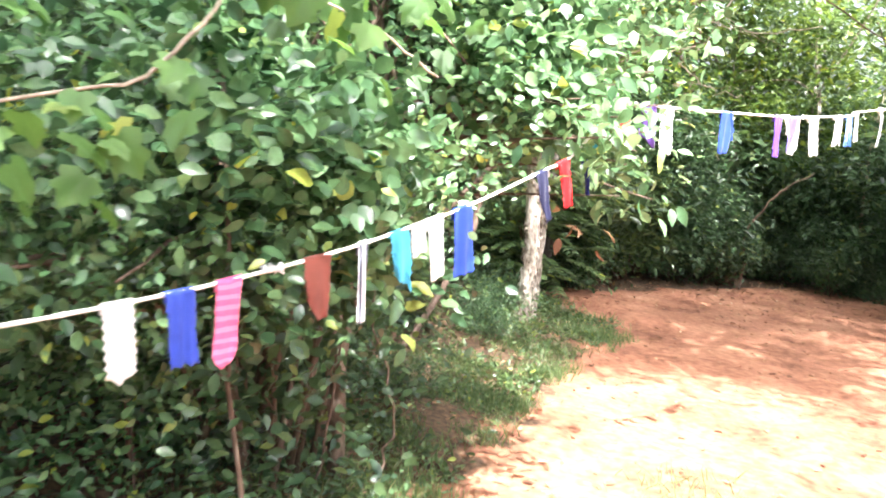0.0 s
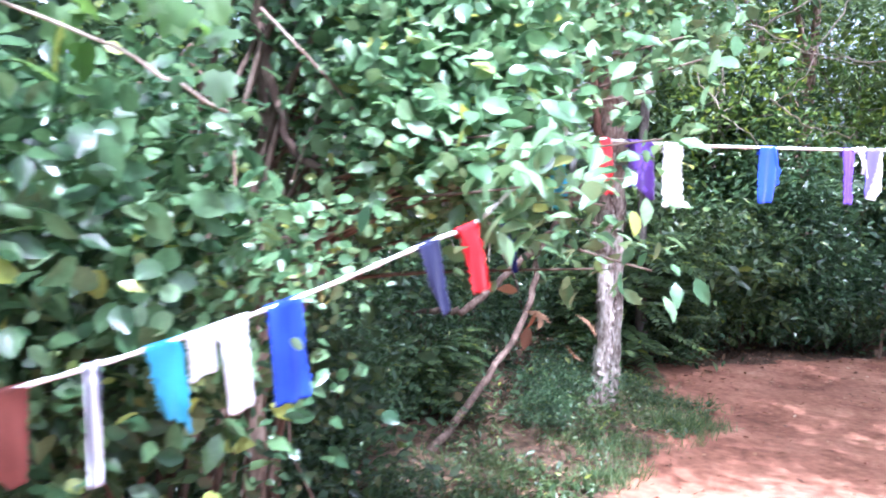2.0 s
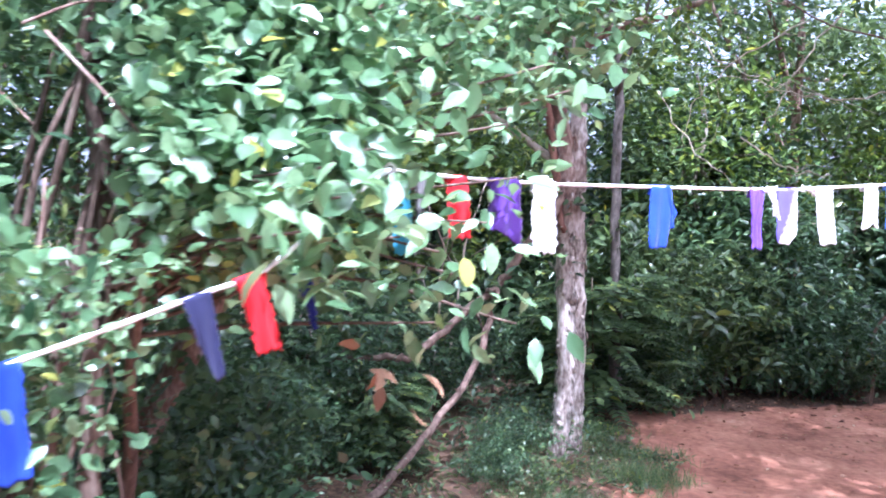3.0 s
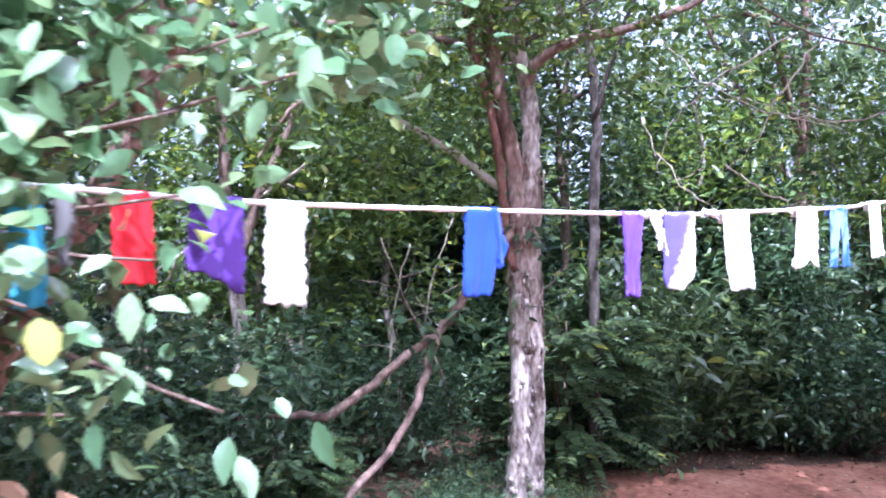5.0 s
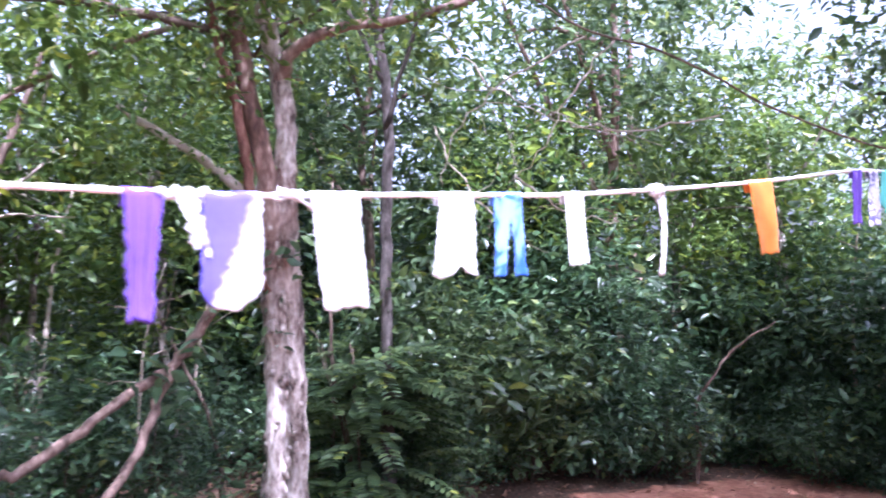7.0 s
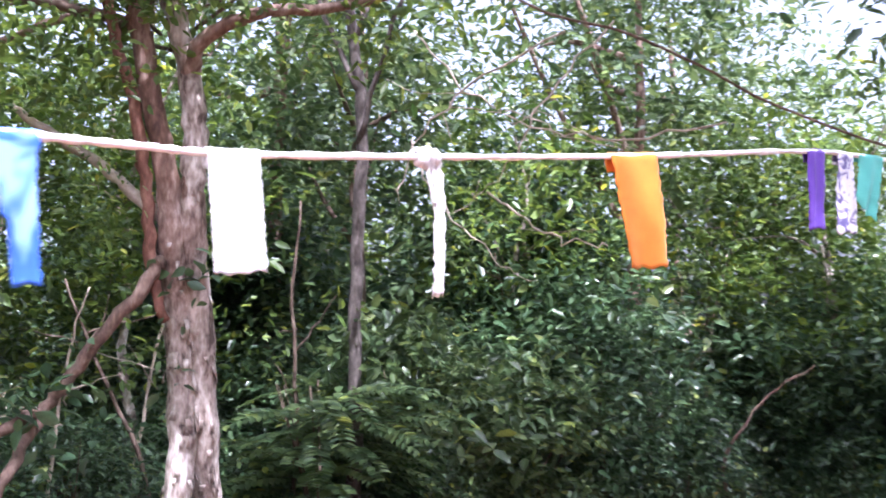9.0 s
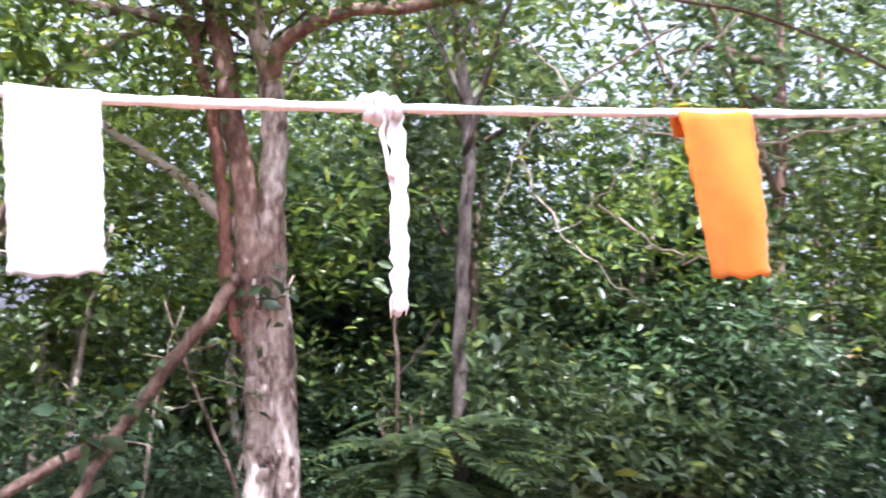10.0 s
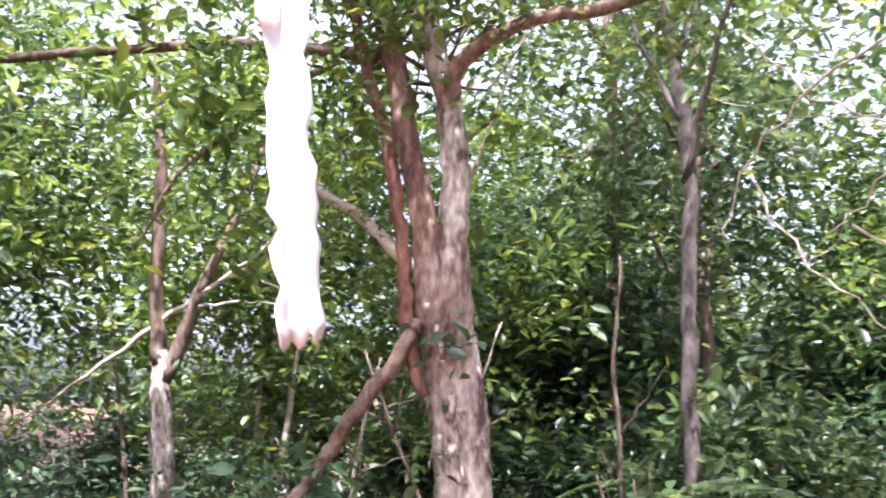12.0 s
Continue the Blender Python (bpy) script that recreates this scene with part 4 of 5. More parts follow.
    part("limb", tube_mesh("limb", [(-1.35, 4.3, 1.2), (-1.0, 4.15, 1.75), (-0.8, 3.9, 2.05), (-0.95, 3.8, 2.6)], [0.02, 0.018, 0.015, 0.008], 14, 8, 0.06, 0.01), BARK_RED, t)
    part("limb", tube_mesh("limb", [(-0.9, 2.6, gz), (-0.95, 2.55, 0.6), (-1.0, 2.6, 1.5), (-1.05, 2.7, 2.4)], [0.010, 0.009, 0.008, 0.005], 14, 8, 0.06, 0.012), BARK_DARK, t)
    for k in range(16):
        a = np.array((-0.75, 3.35, 1.7)) + RNG.normal(size=3) * (0.18, 0.15, 0.25)
        e = a + RNG.normal(size=3) * (0.18, 0.12, 0.22)
        part("twig", tube_mesh("twig", [a, (a + e) / 2 + RNG.normal(size=3) * 0.03, e], [0.005, 0.004, 0.002], 8, 5, 0.1), TWIG_PALE if k % 3 == 0 else BARK_RED, t)
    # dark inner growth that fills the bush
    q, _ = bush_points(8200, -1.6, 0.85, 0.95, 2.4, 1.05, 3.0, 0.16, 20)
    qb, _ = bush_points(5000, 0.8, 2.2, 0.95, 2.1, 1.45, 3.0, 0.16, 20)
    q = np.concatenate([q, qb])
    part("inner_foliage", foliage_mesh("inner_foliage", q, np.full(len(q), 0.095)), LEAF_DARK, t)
    q2, _ = bush_points(4200, -0.35, 0.5, 0.85, 1.9, -0.1, 1.1, 0.13, 20)
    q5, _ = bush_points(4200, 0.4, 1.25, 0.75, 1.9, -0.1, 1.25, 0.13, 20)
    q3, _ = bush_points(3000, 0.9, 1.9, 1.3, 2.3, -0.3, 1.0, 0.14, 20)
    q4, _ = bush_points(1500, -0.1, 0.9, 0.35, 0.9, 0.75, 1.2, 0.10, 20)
    # dark leaf colour stands in for shade under the bush in q3 to q5
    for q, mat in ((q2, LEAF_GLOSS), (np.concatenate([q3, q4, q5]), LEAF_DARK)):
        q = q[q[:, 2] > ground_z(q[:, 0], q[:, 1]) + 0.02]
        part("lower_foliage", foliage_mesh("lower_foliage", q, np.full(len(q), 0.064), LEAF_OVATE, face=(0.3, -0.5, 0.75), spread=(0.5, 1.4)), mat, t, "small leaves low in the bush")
    # hanging bare vines under the line
    for s in (0.15, 0.62, 1.0, 1.25):
        top = A1 + D1 * s + N1 * 0.75 + np.array((0, 0, 1.45))
        end = A1 + D1 * (s + RNG.uniform(-0.15, 0.15)) + N1 * 1.0
        end[2] = float(ground_z(end[0], end[1])) - 0.02
        part("vine_stem", tube_mesh("vine_stem", [top, top * 0.6 + end * 0.4 + RNG.normal(size=3) * 0.06, top * 0.25 + end * 0.75 + RNG.normal(size=3) * 0.06, end], [0.004, 0.005, 0.006, 0.007], 18, 6, 0.1, 0.012), BARK_DARK, t)
    return t


bush = build_bush()


def build_thin_stem():
    x, y = -1.74, 3.30
    t = empty("sapling", x, y)
    tagged(t, "thin brown sapling stem at the foot of the bush", "sapling")
    z = t.location.z
    part("stem", tube_mesh("stem", [(x, y, z - 0.04), (x - 0.02, y, z + 0.35), (x - 0.01, y + 0.01, z + 0.8), (x + 0.03, y + 0.03, z + 1.3), (x, y, 2.2)], [0.021, 0.018, 0.019, 0.022, 0.012], 26, 9, 0.1, 0.006), BARK_RUST, t)
    part("twig", tube_mesh("twig", [(x - 0.01, y, z + 0.12), (x + 0.07, y - 0.02, z + 0.32), (x + 0.10, y, z + 0.5)], [0.008, 0.006, 0.003], 10, 6, 0.1, 0.004), BARK_DARK, t)


build_thin_stem()


# single broad leaves that stand out at the front of the bush
def leaf_mesh(name, shape, mat):
    tv, tf = shape
    me = array_mesh(name, tv, np.concatenate([np.array(f) for f in tf]), [len(f) for f in tf], smooth=True)
    me.materials.append(mat)
    return me


def leaf_objects(me, parent, pos, size, out, droop, tilt, face=(0.3, -0.45, 0.8)):
    n = len(pos)
    a, s, m = leaf_frames(RNG.normal(size=(n, 3)) * (1, 1, 0.5) + out - (0, 0, droop), RNG.normal(size=(n, 3)) * tilt + face)
    for k in range(n):
        ob = new("leaf", me)
        ob.parent = parent
        w = Matrix((a[k], s[k], m[k])).transposed().to_4x4()
        z = float(size * RNG.uniform(0.7, 1.25))
        ob.matrix_basis = Matrix.Translation(Vector(pos[k]) - parent.location) @ w @ Matrix.Diagonal((z, z, z, 1))


def build_front_branch():
    t = empty("bush_branch", -0.25, 3.5)
    t.location.z = 1.3
    tagged(t, "leafy branch of round glossy leaves hanging over the line", "branch")
    tips = [(0.17, 3.10, 1.53), (0.21, 3.2, 1.60), (0.12, 3.2, 1.62), (0.16, 3.28, 1.68), (0.15, 3.24, 1.52), (0.2, 3.42, 1.72), (-0.05, 3.42, 1.56), (0.10, 3.44, 1.56), (0.23, 3.48, 1.51), (0.30, 3.56, 1.47), (-0.3, 3.35, 1.6), (-0.1, 3.55, 1.85), (0.15, 3.7, 1.95), (0.35, 3.85, 1.90),
            (0.5, 3.95, 1.98), (0.3, 3.95, 2.1), (0.0, 3.8, 2.15), (0.40, 3.92, 1.25), (0.55, 4.05, 1.92), (0.06, 3.20, 1.53), (0.10, 3.22, 1.66), (-0.15, 3.3, 1.72), (0.22, 3.62, 1.80), (0.42, 3.78, 1.80),
            (0.44, 3.82, 1.66), (0.36, 3.78, 1.54), (0.30, 3.72, 1.40), (0.18, 3.6, 1.66), (0.25, 3.68, 1.28)]
    root = np.array((-0.9, 3.7, 1.2))
    pos = []
    for c in tips:
        c = np.array(c)
        mid = (root + c) / 2 + (0, 0, 0.15) + RNG.normal(size=3) * 0.05
        part("twig", array_mesh("twig", *tube_arrays(*smooth_path([root, mid, c], [0.010, 0.007, 0.003], 10), 6), smooth=True), BARK_DARK, t)
        pos.append(c + RNG.normal(size=(12, 3)) * (0.085, 0.085, 0.06))
        pos.append(mid * 0.4 + c * 0.6 + RNG.normal(size=(3, 3)) * 0.09)
    pos = np.concatenate(pos)
    me = leaf_mesh("leaf", LEAF_ROUND, LEAF_BROAD_ONE)
    leaf_objects(me, t, pos[0:270:3], 0.066, np.array((0.25, -0.25, 0)), 0.35, 0.45)
    me = leaf_mesh("leaf", LEAF_OVATE, LEAF_BROAD_ONE)
    leaf_objects(me, t, pos[1:270:3], 0.085, np.array((0.3, -0.2, 0)), 0.7, 0.6)
    leaf_objects(me, t, pos[2:270:3], 0.075, np.array((-0.1, -0.3, 0)), 0.9, 0.7)
    leaf_objects(leaf_mesh("leaf", LEAF_OVATE, LITTER_ONE), t, np.array((0.08, 3.72, 1.10)) + RNG.normal(size=(7, 3)) * 0.06, 0.08, np.array((0.25, -0.25, 0)), 0.8, 0.5)
    if len(pos) > 270:
        part("foliage", foliage_mesh("foliage", pos[270:], np.full(len(pos) - 270, 0.078), LEAF_OVATE, droop=0.7), LEAF_BROAD, t)


def object_leaf_material(src, name):
    m = src.copy()
    m.name = name
    nt = m.node_tree
    info = nt.nodes.new("ShaderNodeObjectInfo")
    for lk in list(nt.links):
        if lk.from_socket.name == "Random Per Island":
            nt.links.new(info.outputs["Random"], lk.to_socket)
    return m


LEAF_BROAD_ONE = object_leaf_material(LEAF_BROAD, "leaf_broad_single")
LITTER_ONE = object_leaf_material(LITTER, "withered_leaf_single")
LEAF_VINE_ONE = object_leaf_material(LEAF_VINE, "leaf_vine_single")
build_front_branch()


# ---- lobed vine at the near end of the line ----
def build_vine():
    t = empty("vine", -1.2, 1.75)
    t.location.z = 1.4
    tagged(t, "climbing vine with large lobed light-green leaves", "vine")
    runs = [[(-1.35, 1.45, 1.50), (-0.96, 1.60, 1.60), (-0.76, 1.66, 1.64), (-0.66, 1.70, 1.73), (-0.58, 1.76, 1.86), (-0.5, 1.9, 2.0)],
            [(-0.58, 1.76, 1.86), (-0.35, 2.0, 1.93), (-0.15, 2.3, 1.90)],
            [(-1.3, 2.2, 2.1), (-0.9, 2.35, 2.0), (-0.55, 2.5, 1.85), (-0.35, 2.7, 1.7)]]
    for r in runs:
        part("stem", tube_mesh("stem", r, [0.0042] * len(r), 20, 6, 0.05, 0.003), TWIG_PALE, t)
    pos = []
    for (x, y, z), n, sp in [((-0.80, 1.66, 1.57), 6, 0.08), ((-0.93, 1.62, 1.52), 5, 0.07), ((-0.66, 1.72, 1.66), 3, 0.05), ((-0.50, 1.85, 1.86), 6, 0.07), ((-0.30, 2.05, 1.90), 6, 0.08),
                            ((-0.15, 2.3, 1.90), 5, 0.07), ((-0.62, 2.5, 1.93), 7, 0.09), ((-0.42, 2.7, 1.95), 6, 0.09), ((-0.9, 2.35, 1.98), 8, 0.12), ((-1.2, 2.0, 1.9), 6, 0.12)]:
        pos.append(np.array((x, y, z)) + RNG.normal(size=(n + n // 2, 3)) * sp)
    leaf_objects(leaf_mesh("leaf", LEAF_LOBED, LEAF_VINE_ONE), t, np.concatenate(pos), 0.080, np.array((0.35, -0.5, 0)), 1.4, 0.4)


build_vine()


# ---- bare twigs and lianas against the woods ----
def build_twigs():
    spec = [[(1.9, 10.2, 3.4), (1.5, 9.9, 2.9), (1.3, 9.8, 2.5), (1.0, 9.8, 2.2)], [(1.6, 10.0, 3.3), (1.0, 9.9, 3.0), (0.6, 9.9, 2.6), (0.5, 9.8, 2.2)],
            [(2.6, 10.4, 2.7), (1.9, 10.2, 2.6), (1.3, 10.1, 2.75), (0.8, 10.0, 2.9)], [(0.4, 10.5, 3.6), (0.8, 10.4, 3.1), (1.3, 10.3, 2.8), (2.0, 10.4, 2.5)],
            [(1.0, 10.2, 2.3), (1.4, 10.3, 2.0), (1.8, 10.3, 1.9)], [(0.2, 11.0, 2.9), (0.5, 10.9, 2.3), (0.9, 10.8, 1.9), (1.2, 10.8, 1.7)]]
    t = empty("fallen_branch", 1.4, 10.2)
    t.location.z = 2.5
    tagged(t, "tangle of bare pale twigs hanging at the wood's edge", "branch")
    for s in spec:
        part("twig", tube_mesh("twig", s, [0.009, 0.008, 0.006, 0.003][:len(s)], 18, 6, 0.1, 0.02), TWIG_PALE, t)
        for k in range(2):
            f = RNG.uniform(0, 1)
            b = np.array(s[1]) * f + np.array(s[2]) * (1 - f)
            e = b + RNG.normal(size=3) * (0.35, 0.2, 0.3)
            part("twig", tube_mesh("twig", [b, (b + e) / 2 + RNG.normal(size=3) * 0.05, e], [0.004, 0.003, 0.002], 8, 5, 0.1), TWIG_PALE, t)
    lv = np.concatenate([np.array(s[2]) + RNG.normal(size=(14, 3)) * 0.2 for s in spec])
    part("foliage", foliage_mesh("foliage", lv, np.full(len(lv), 0.10), droop=0.5), LEAF_VINE, t)
    spec2 = [[(2.55, 14.0, -1.1), (2.62, 14.0, -0.6), (2.60, 13.95, -0.1), (2.85, 13.9, 0.35), (3.1, 13.9, 0.62), (3.5, 13.8, 0.9)]]
    for s in spec2:
        b = empty("bent_sapling", s[0][0], s[0][1])
        tagged(b, "bare bent sapling stem leaning out of the thicket", "sapling")
        part("stem", tube_mesh("stem", s, [0.022, 0.02, 0.018, 0.016, 0.013, 0.008], 24, 8, 0.08, 0.008), BARK_RED, b)
    c = empty("liana", 2.4, 8.97, 2.7)
    tagged(c, "thin dark liana strung between the trees", "liana")
    part("stem", tube_mesh("stem", [(0.6, 9.0, 4.0), (1.5, 8.8, 3.1), (2.04, 8.81, 2.86), (2.43, 8.97, 2.68), (2.8, 9.13, 2.48), (3.6, 9.4, 2.2), (4.6, 9.4, 2.1)], [0.008] * 7, 30, 6), BARK_DARK, c)


build_twigs()


# ---- clothesline ----
def on1(s, z, b=0.0):
    p = A1 + D1 * s - N1 * b
    return np.array((p[0], p[1], z))


def bow(s):
    """How far the second span hangs off its straight course."""
    return float(np.interp(s, [0, 0.75, 1.2, 1.4, 1.8, 2.0, 2.25, 2.59, 3.06], [0, -0.02, -0.065, -0.08, -0.085, -0.07, 0.035, 0.028, 0]))


def on2(s, z, b=0.0):
    p = A2 + D2 * s + N2 * (bow(s) - b)
    return np.array((p[0], p[1], z))


KNOT = (0.185, 3.53, 1.675)
SPAN1 = [(-1.6, 1.075), (-0.9, 1.09), (-0.447, 1.107), (0.0, 1.139), (0.4, 1.192), (0.68, 1.244), (0.95, 1.306), (1.3, 1.410), (1.42, 1.446)]
SPAN2 = [(0.0, 1.668), (0.3, 1.652), (0.75, 1.642), (1.1, 1.634), (1.3, 1.630), (1.5, 1.637), (1.8, 1.648), (1.95, 1.654), (2.1, 1.664), (2.25, 1.678), (2.57, 1.702), (3.05, 1.743), (3.68, 1.812), (4.15, 1.826), (5.2, 1.90), (6.1, 1.98)]


def height(span, s):
    return float(np.interp(s, [a for a, b in span], [b for a, b in span]))


def build_line():
    t = empty("clothesline", *on1(-1.6, 1.075)[:2])
    tagged(t, "white cotton clothesline strung between bush and trees", "clothesline")
    pts = [on1(s, z) for s, z in SPAN1] + [np.array((0.17, 3.33, 1.60)), np.array(KNOT)]
    p, r = smooth_path(pts, [0.0056] * len(pts), 150)
    r = r * (1 + 0.22 * np.sin(np.arange(150) * 1.7) * RNG.uniform(0.3, 1, 150))
    part("rope", array_mesh("rope", *tube_arrays(p, r, 8, 0.12), smooth=True), ROPE, t)
    pts = [np.array(KNOT)] + [on2(s, z) for s, z in SPAN2]
    p, r = smooth_path(pts, [0.0056] * len(pts), 240)
    r = r * (1 + 0.22 * np.sin(np.arange(240) * 1.7) * RNG.uniform(0.3, 1, 240))
    part("rope", array_mesh("rope", *tube_arrays(p, r, 8, 0.12), smooth=True), ROPE, t)
    k = np.array(KNOT)
    ring = [k + 0.016 * np.array((math.cos(a), 0.3 * math.sin(a), math.sin(a))) for a in np.linspace(0, 11, 26)]
    part("knot", array_mesh("knot", *tube_arrays(ring, [0.005] * 26, 7), smooth=True), ROPE, t)


build_line()


# ---- strips of cloth ----
def strip(span, s0, s1, b0, b1, length, mat, label, end="straight", ragged=0.004, folds=2.0, depth=0.006, swing=0.0, seed=1, lift=0.0, scallop=0.003, away=0.0):
    """A torn piece of cloth folded over the line. s0..s1: its top along the span; b0..b1: its lower edge; end: the shape of that edge."""
    rg = np.random.default_rng(seed)
    at, dirn, nrm = (on1, D1, N1) if span == 1 else (on2, D2, N2)
    sp = SPAN1 if span == 1 else SPAN2
    nx, ny = 13, 26
    mid = 0.5 * (s0 + s1)
    base = at(mid, height(sp, mid) + lift)
    ph = rg.uniform(0, 6, 6)
    wob_l, wob_r = rg.normal(size=ny + 1) * ragged * 0.55, rg.normal(size=ny + 1) * ragged * 0.55

    def point(u, v, side):
        # u across 0..1, v down 0..1
        s = (s0 * (1 - u) + s1 * u) * (1 - v) + (b0 * (1 - u) + b1 * u) * v
        j = min(ny, int(round(v * ny)))
        s += wob_l[j] * max(0, 1 - 3 * u) + wob_r[j] * max(0, 3 * u - 2)
        if end == "lace":
            s += scallop * math.sin(v * 46) * (2 * u - 1)
        low = length
        c = abs(2 * u - 1)
        if end == "round":
            low *= 1 - 0.16 * c ** 3
        elif end == "point":
            low *= 1 - 0.30 * (1 - u if span == 1 else u) ** 1.6 - 0.10 * c ** 2
        elif end == "slant":
            low *= 0.72 + 0.28 * u
        elif end == "short_left":
            low *= 0.50 if u < 0.47 else 1.0
        elif end == "lace":
            low *= 1 - 0.12 * c
        elif end == "notch":
            low *= 1 - 0.16 * max(0.0, 1 - abs(u - 0.58) * 7)
        low += ragged * 0.9 * math.sin(u * 17 + ph[4]) + ragged * 0.7 * math.sin(u * 7 + ph[5])
        top = height(sp, min(max(s, s0), s1)) + 0.0065 + lift
        z = top - v * low
        off = side * (0.008 + depth * (math.sin(u * 6.28 * folds + ph[0] + v * 1.5) * (0.25 + 0.75 * v) + 0.5 * math.sin(v * 7 + ph[1] + u * 2) * v)) + swing * v * v - away
        if v < 0.03:
            off = -away + (off + away) * v / 0.03
        if end in ("legs", "short_left", "notch2"):
            cut = 0.35 if end == "legs" else 0.18
            if v > cut:
                g = (v - cut) / (1 - cut)
                s += (1 if u > 0.47 else -1) * (0.010 if end == "legs" else 0.004) * g
        q = at(s, z, off)
        return q - base

    def sheet(n_v, scale, side):
        vs, fs, ss = [], [], []
        for j in range(n_v + 1):
            for i in range(nx + 1):
                vs.append(point(i / nx, j / n_v * scale, side))
        gap = nx // 2 if end in ("legs", "short_left") else -1
        for j in range(n_v):
            for i in range(nx):
                v = j / n_v * scale
                if i == gap and v > (0.35 if end == "legs" else 0.2) or end == "legs" and abs(i - gap) == 1 and v > 0.55:
                    continue
                a = j * (nx + 1) + i
                fs += [a, a + nx + 1, a + nx + 2, a + 1]
                ss.append(4)
        return np.array(vs), np.array(fs), ss

    ob = link("fabric_strip", array_mesh("fabric_strip", *sheet(ny, 1.0, 1), smooth=True), mat)
    ob.location = base
    mod = ob.modifiers.new("thick", "SOLIDIFY")
    mod.thickness = 0.0016
    tagged(ob, label, "cloth strip", "cloth strips on the line")
    flap = link("back_flap", array_mesh("back_flap", *sheet(6, 0.16, -1), smooth=True), mat, ob)
    mod = flap.modifiers.new("thick", "SOLIDIFY")
    mod.thickness = 0.0016
    return ob


WHITE = cloth_material("cloth_white", (0.82, 0.82, 0.81))
BLUE = cloth_material("cloth_blue", (0.038, 0.09, 0.54))
VIOLET_BLUE = cloth_material("cloth_violet_blue", (0.055, 0.10, 0.52))
PINK = cloth_material("cloth_pink", (0.80, 0.15, 0.32), (0.83, 0.26, 0.42), "bands", 11.0)
BROWN = cloth_material("cloth_brown", (0.25, 0.075, 0.055))
GREY_STRIPE = cloth_material("cloth_striped", (0.10, 0.11, 0.15), (0.74, 0.75, 0.78), "lengthwise", 22.0)
CYAN = cloth_material("cloth_cyan", (0.09, 0.46, 0.66))
NAVY = cloth_material("cloth_navy", (0.030, 0.033, 0.085))
NAVY_BLUE = cloth_material("cloth_deep_blue", (0.018, 0.025, 0.16))
RED = cloth_material("cloth_red", (0.72, 0.025, 0.03))
PLUM = cloth_material("cloth_plum", (0.055, 0.018, 0.13), (0.13, 0.06, 0.33), "blot", 14.0)
PURPLE = cloth_material("cloth_purple", (0.17, 0.085, 0.44))
TIE_DYE = cloth_material("cloth_tie_dye", (0.15, 0.12, 0.52), (0.82, 0.81, 0.83), "diagonal", 30.0)
SKY = cloth_material("cloth_sky_blue", (0.05, 0.15, 0.55), (0.24, 0.42, 0.78), "blot", 10.0)
ORANGE = cloth_material("cloth_orange", (0.90, 0.34, 0.045), through=0.35)
TEAL = cloth_material("cloth_teal", (0.15, 0.58, 0.48))
PATCHY = cloth_material("cloth_patterned", (0.80, 0.79, 0.82), (0.16, 0.14, 0.30), "blot", 28.0)
CRIMSON = cloth_material("cloth_crimson", (0.62, 0.05, 0.12))
GREY = cloth_material("cloth_grey", (0.20, 0.20, 0.19))

strip(1, -0.233, -0.157, -0.226, -0.156, 0.205, WHITE, "white lacy strip of cloth with scalloped edges", "lace", 0.002, seed=11)
strip(1, -0.079, 0.000, -0.066, 0.004, 0.197, VIOLET_BLUE, "wrinkled violet-blue strip of thin cloth", "straight", 0.003, 2.5, seed=12)
strip(1, 0.059, 0.132, 0.042, 0.110, 0.232, PINK, "bright pink banded cloth strip with a rounded end", "round", 0.002, 1.0, seed=13)
strip(1, 0.318, 0.408, 0.326, 0.398, 0.200, BROWN, "rust-brown cloth strip with a tapering end", "point", 0.003, 1.0, seed=14)
strip(1, 0.503, 0.535, 0.500, 0.528, 0.240, GREY_STRIPE, "narrow grey and white striped ribbon", "straight", 0.001, 1.0, 0.004, seed=15)
strip(1, 0.617, 0.687, 0.640, 0.700, 0.195, CYAN, "ragged sky-cyan cloth strip", "slant", 0.006, 1.5, seed=16)
strip(1, 0.696, 0.827, 0.705, 0.830, 0.200, WHITE, "white cloth piece torn into two uneven tails", "short_left", 0.003, 2.0, seed=17)
strip(1, 0.868, 0.948, 0.883, 0.963, 0.226, BLUE, "bright blue cloth strip", "straight", 0.003, 1.5, seed=18)
strip(1, 1.243, 1.305, 1.287, 1.327, 0.205, NAVY, "dark navy cloth strip hanging in folds", "point", 0.003, 1.5, seed=19)
strip(1, 1.357, 1.420, 1.404, 1.457, 0.178, RED, "bright red cloth strip", "straight", 0.004, 1.5, seed=20)
strip(1, 1.481, 1.527, 1.517, 1.540, 0.140, NAVY_BLUE, "small deep-blue rag half hidden by leaves", "point", 0.004, 1.5, seed=21, lift=-0.01)
strip(2, -0.225, -0.165, -0.215, -0.160, 0.185, CYAN, "cyan cloth strip partly behind leaves", "straight", 0.003, 1.5, seed=22, lift=-0.03)
strip(2, -0.150, -0.110, -0.145, -0.120, 0.14, GREY, "twisted grey rag knotted on the line", "straight", 0.004, 2.0, seed=23)
strip(2, -0.050, 0.023, -0.045, 0.030, 0.178, RED, "bright red cloth strip with a straight hem", "straight", 0.003, 1.5, seed=24)
strip(2, 0.095, 0.200, 0.085, 0.195, 0.195, PLUM, "dark plum and purple cloth piece", "slant", 0.005, 2.0, seed=25)
strip(2, 0.247, 0.329, 0.240, 0.320, 0.215, WHITE, "white cloth strip with frayed sides", "straight", 0.005, 1.5, seed=26)
strip(2, 0.712, 0.794, 0.695, 0.770, 0.205, BLUE, "royal blue cloth strip folded over the line", "straight", 0.003, 1.5, seed=27)
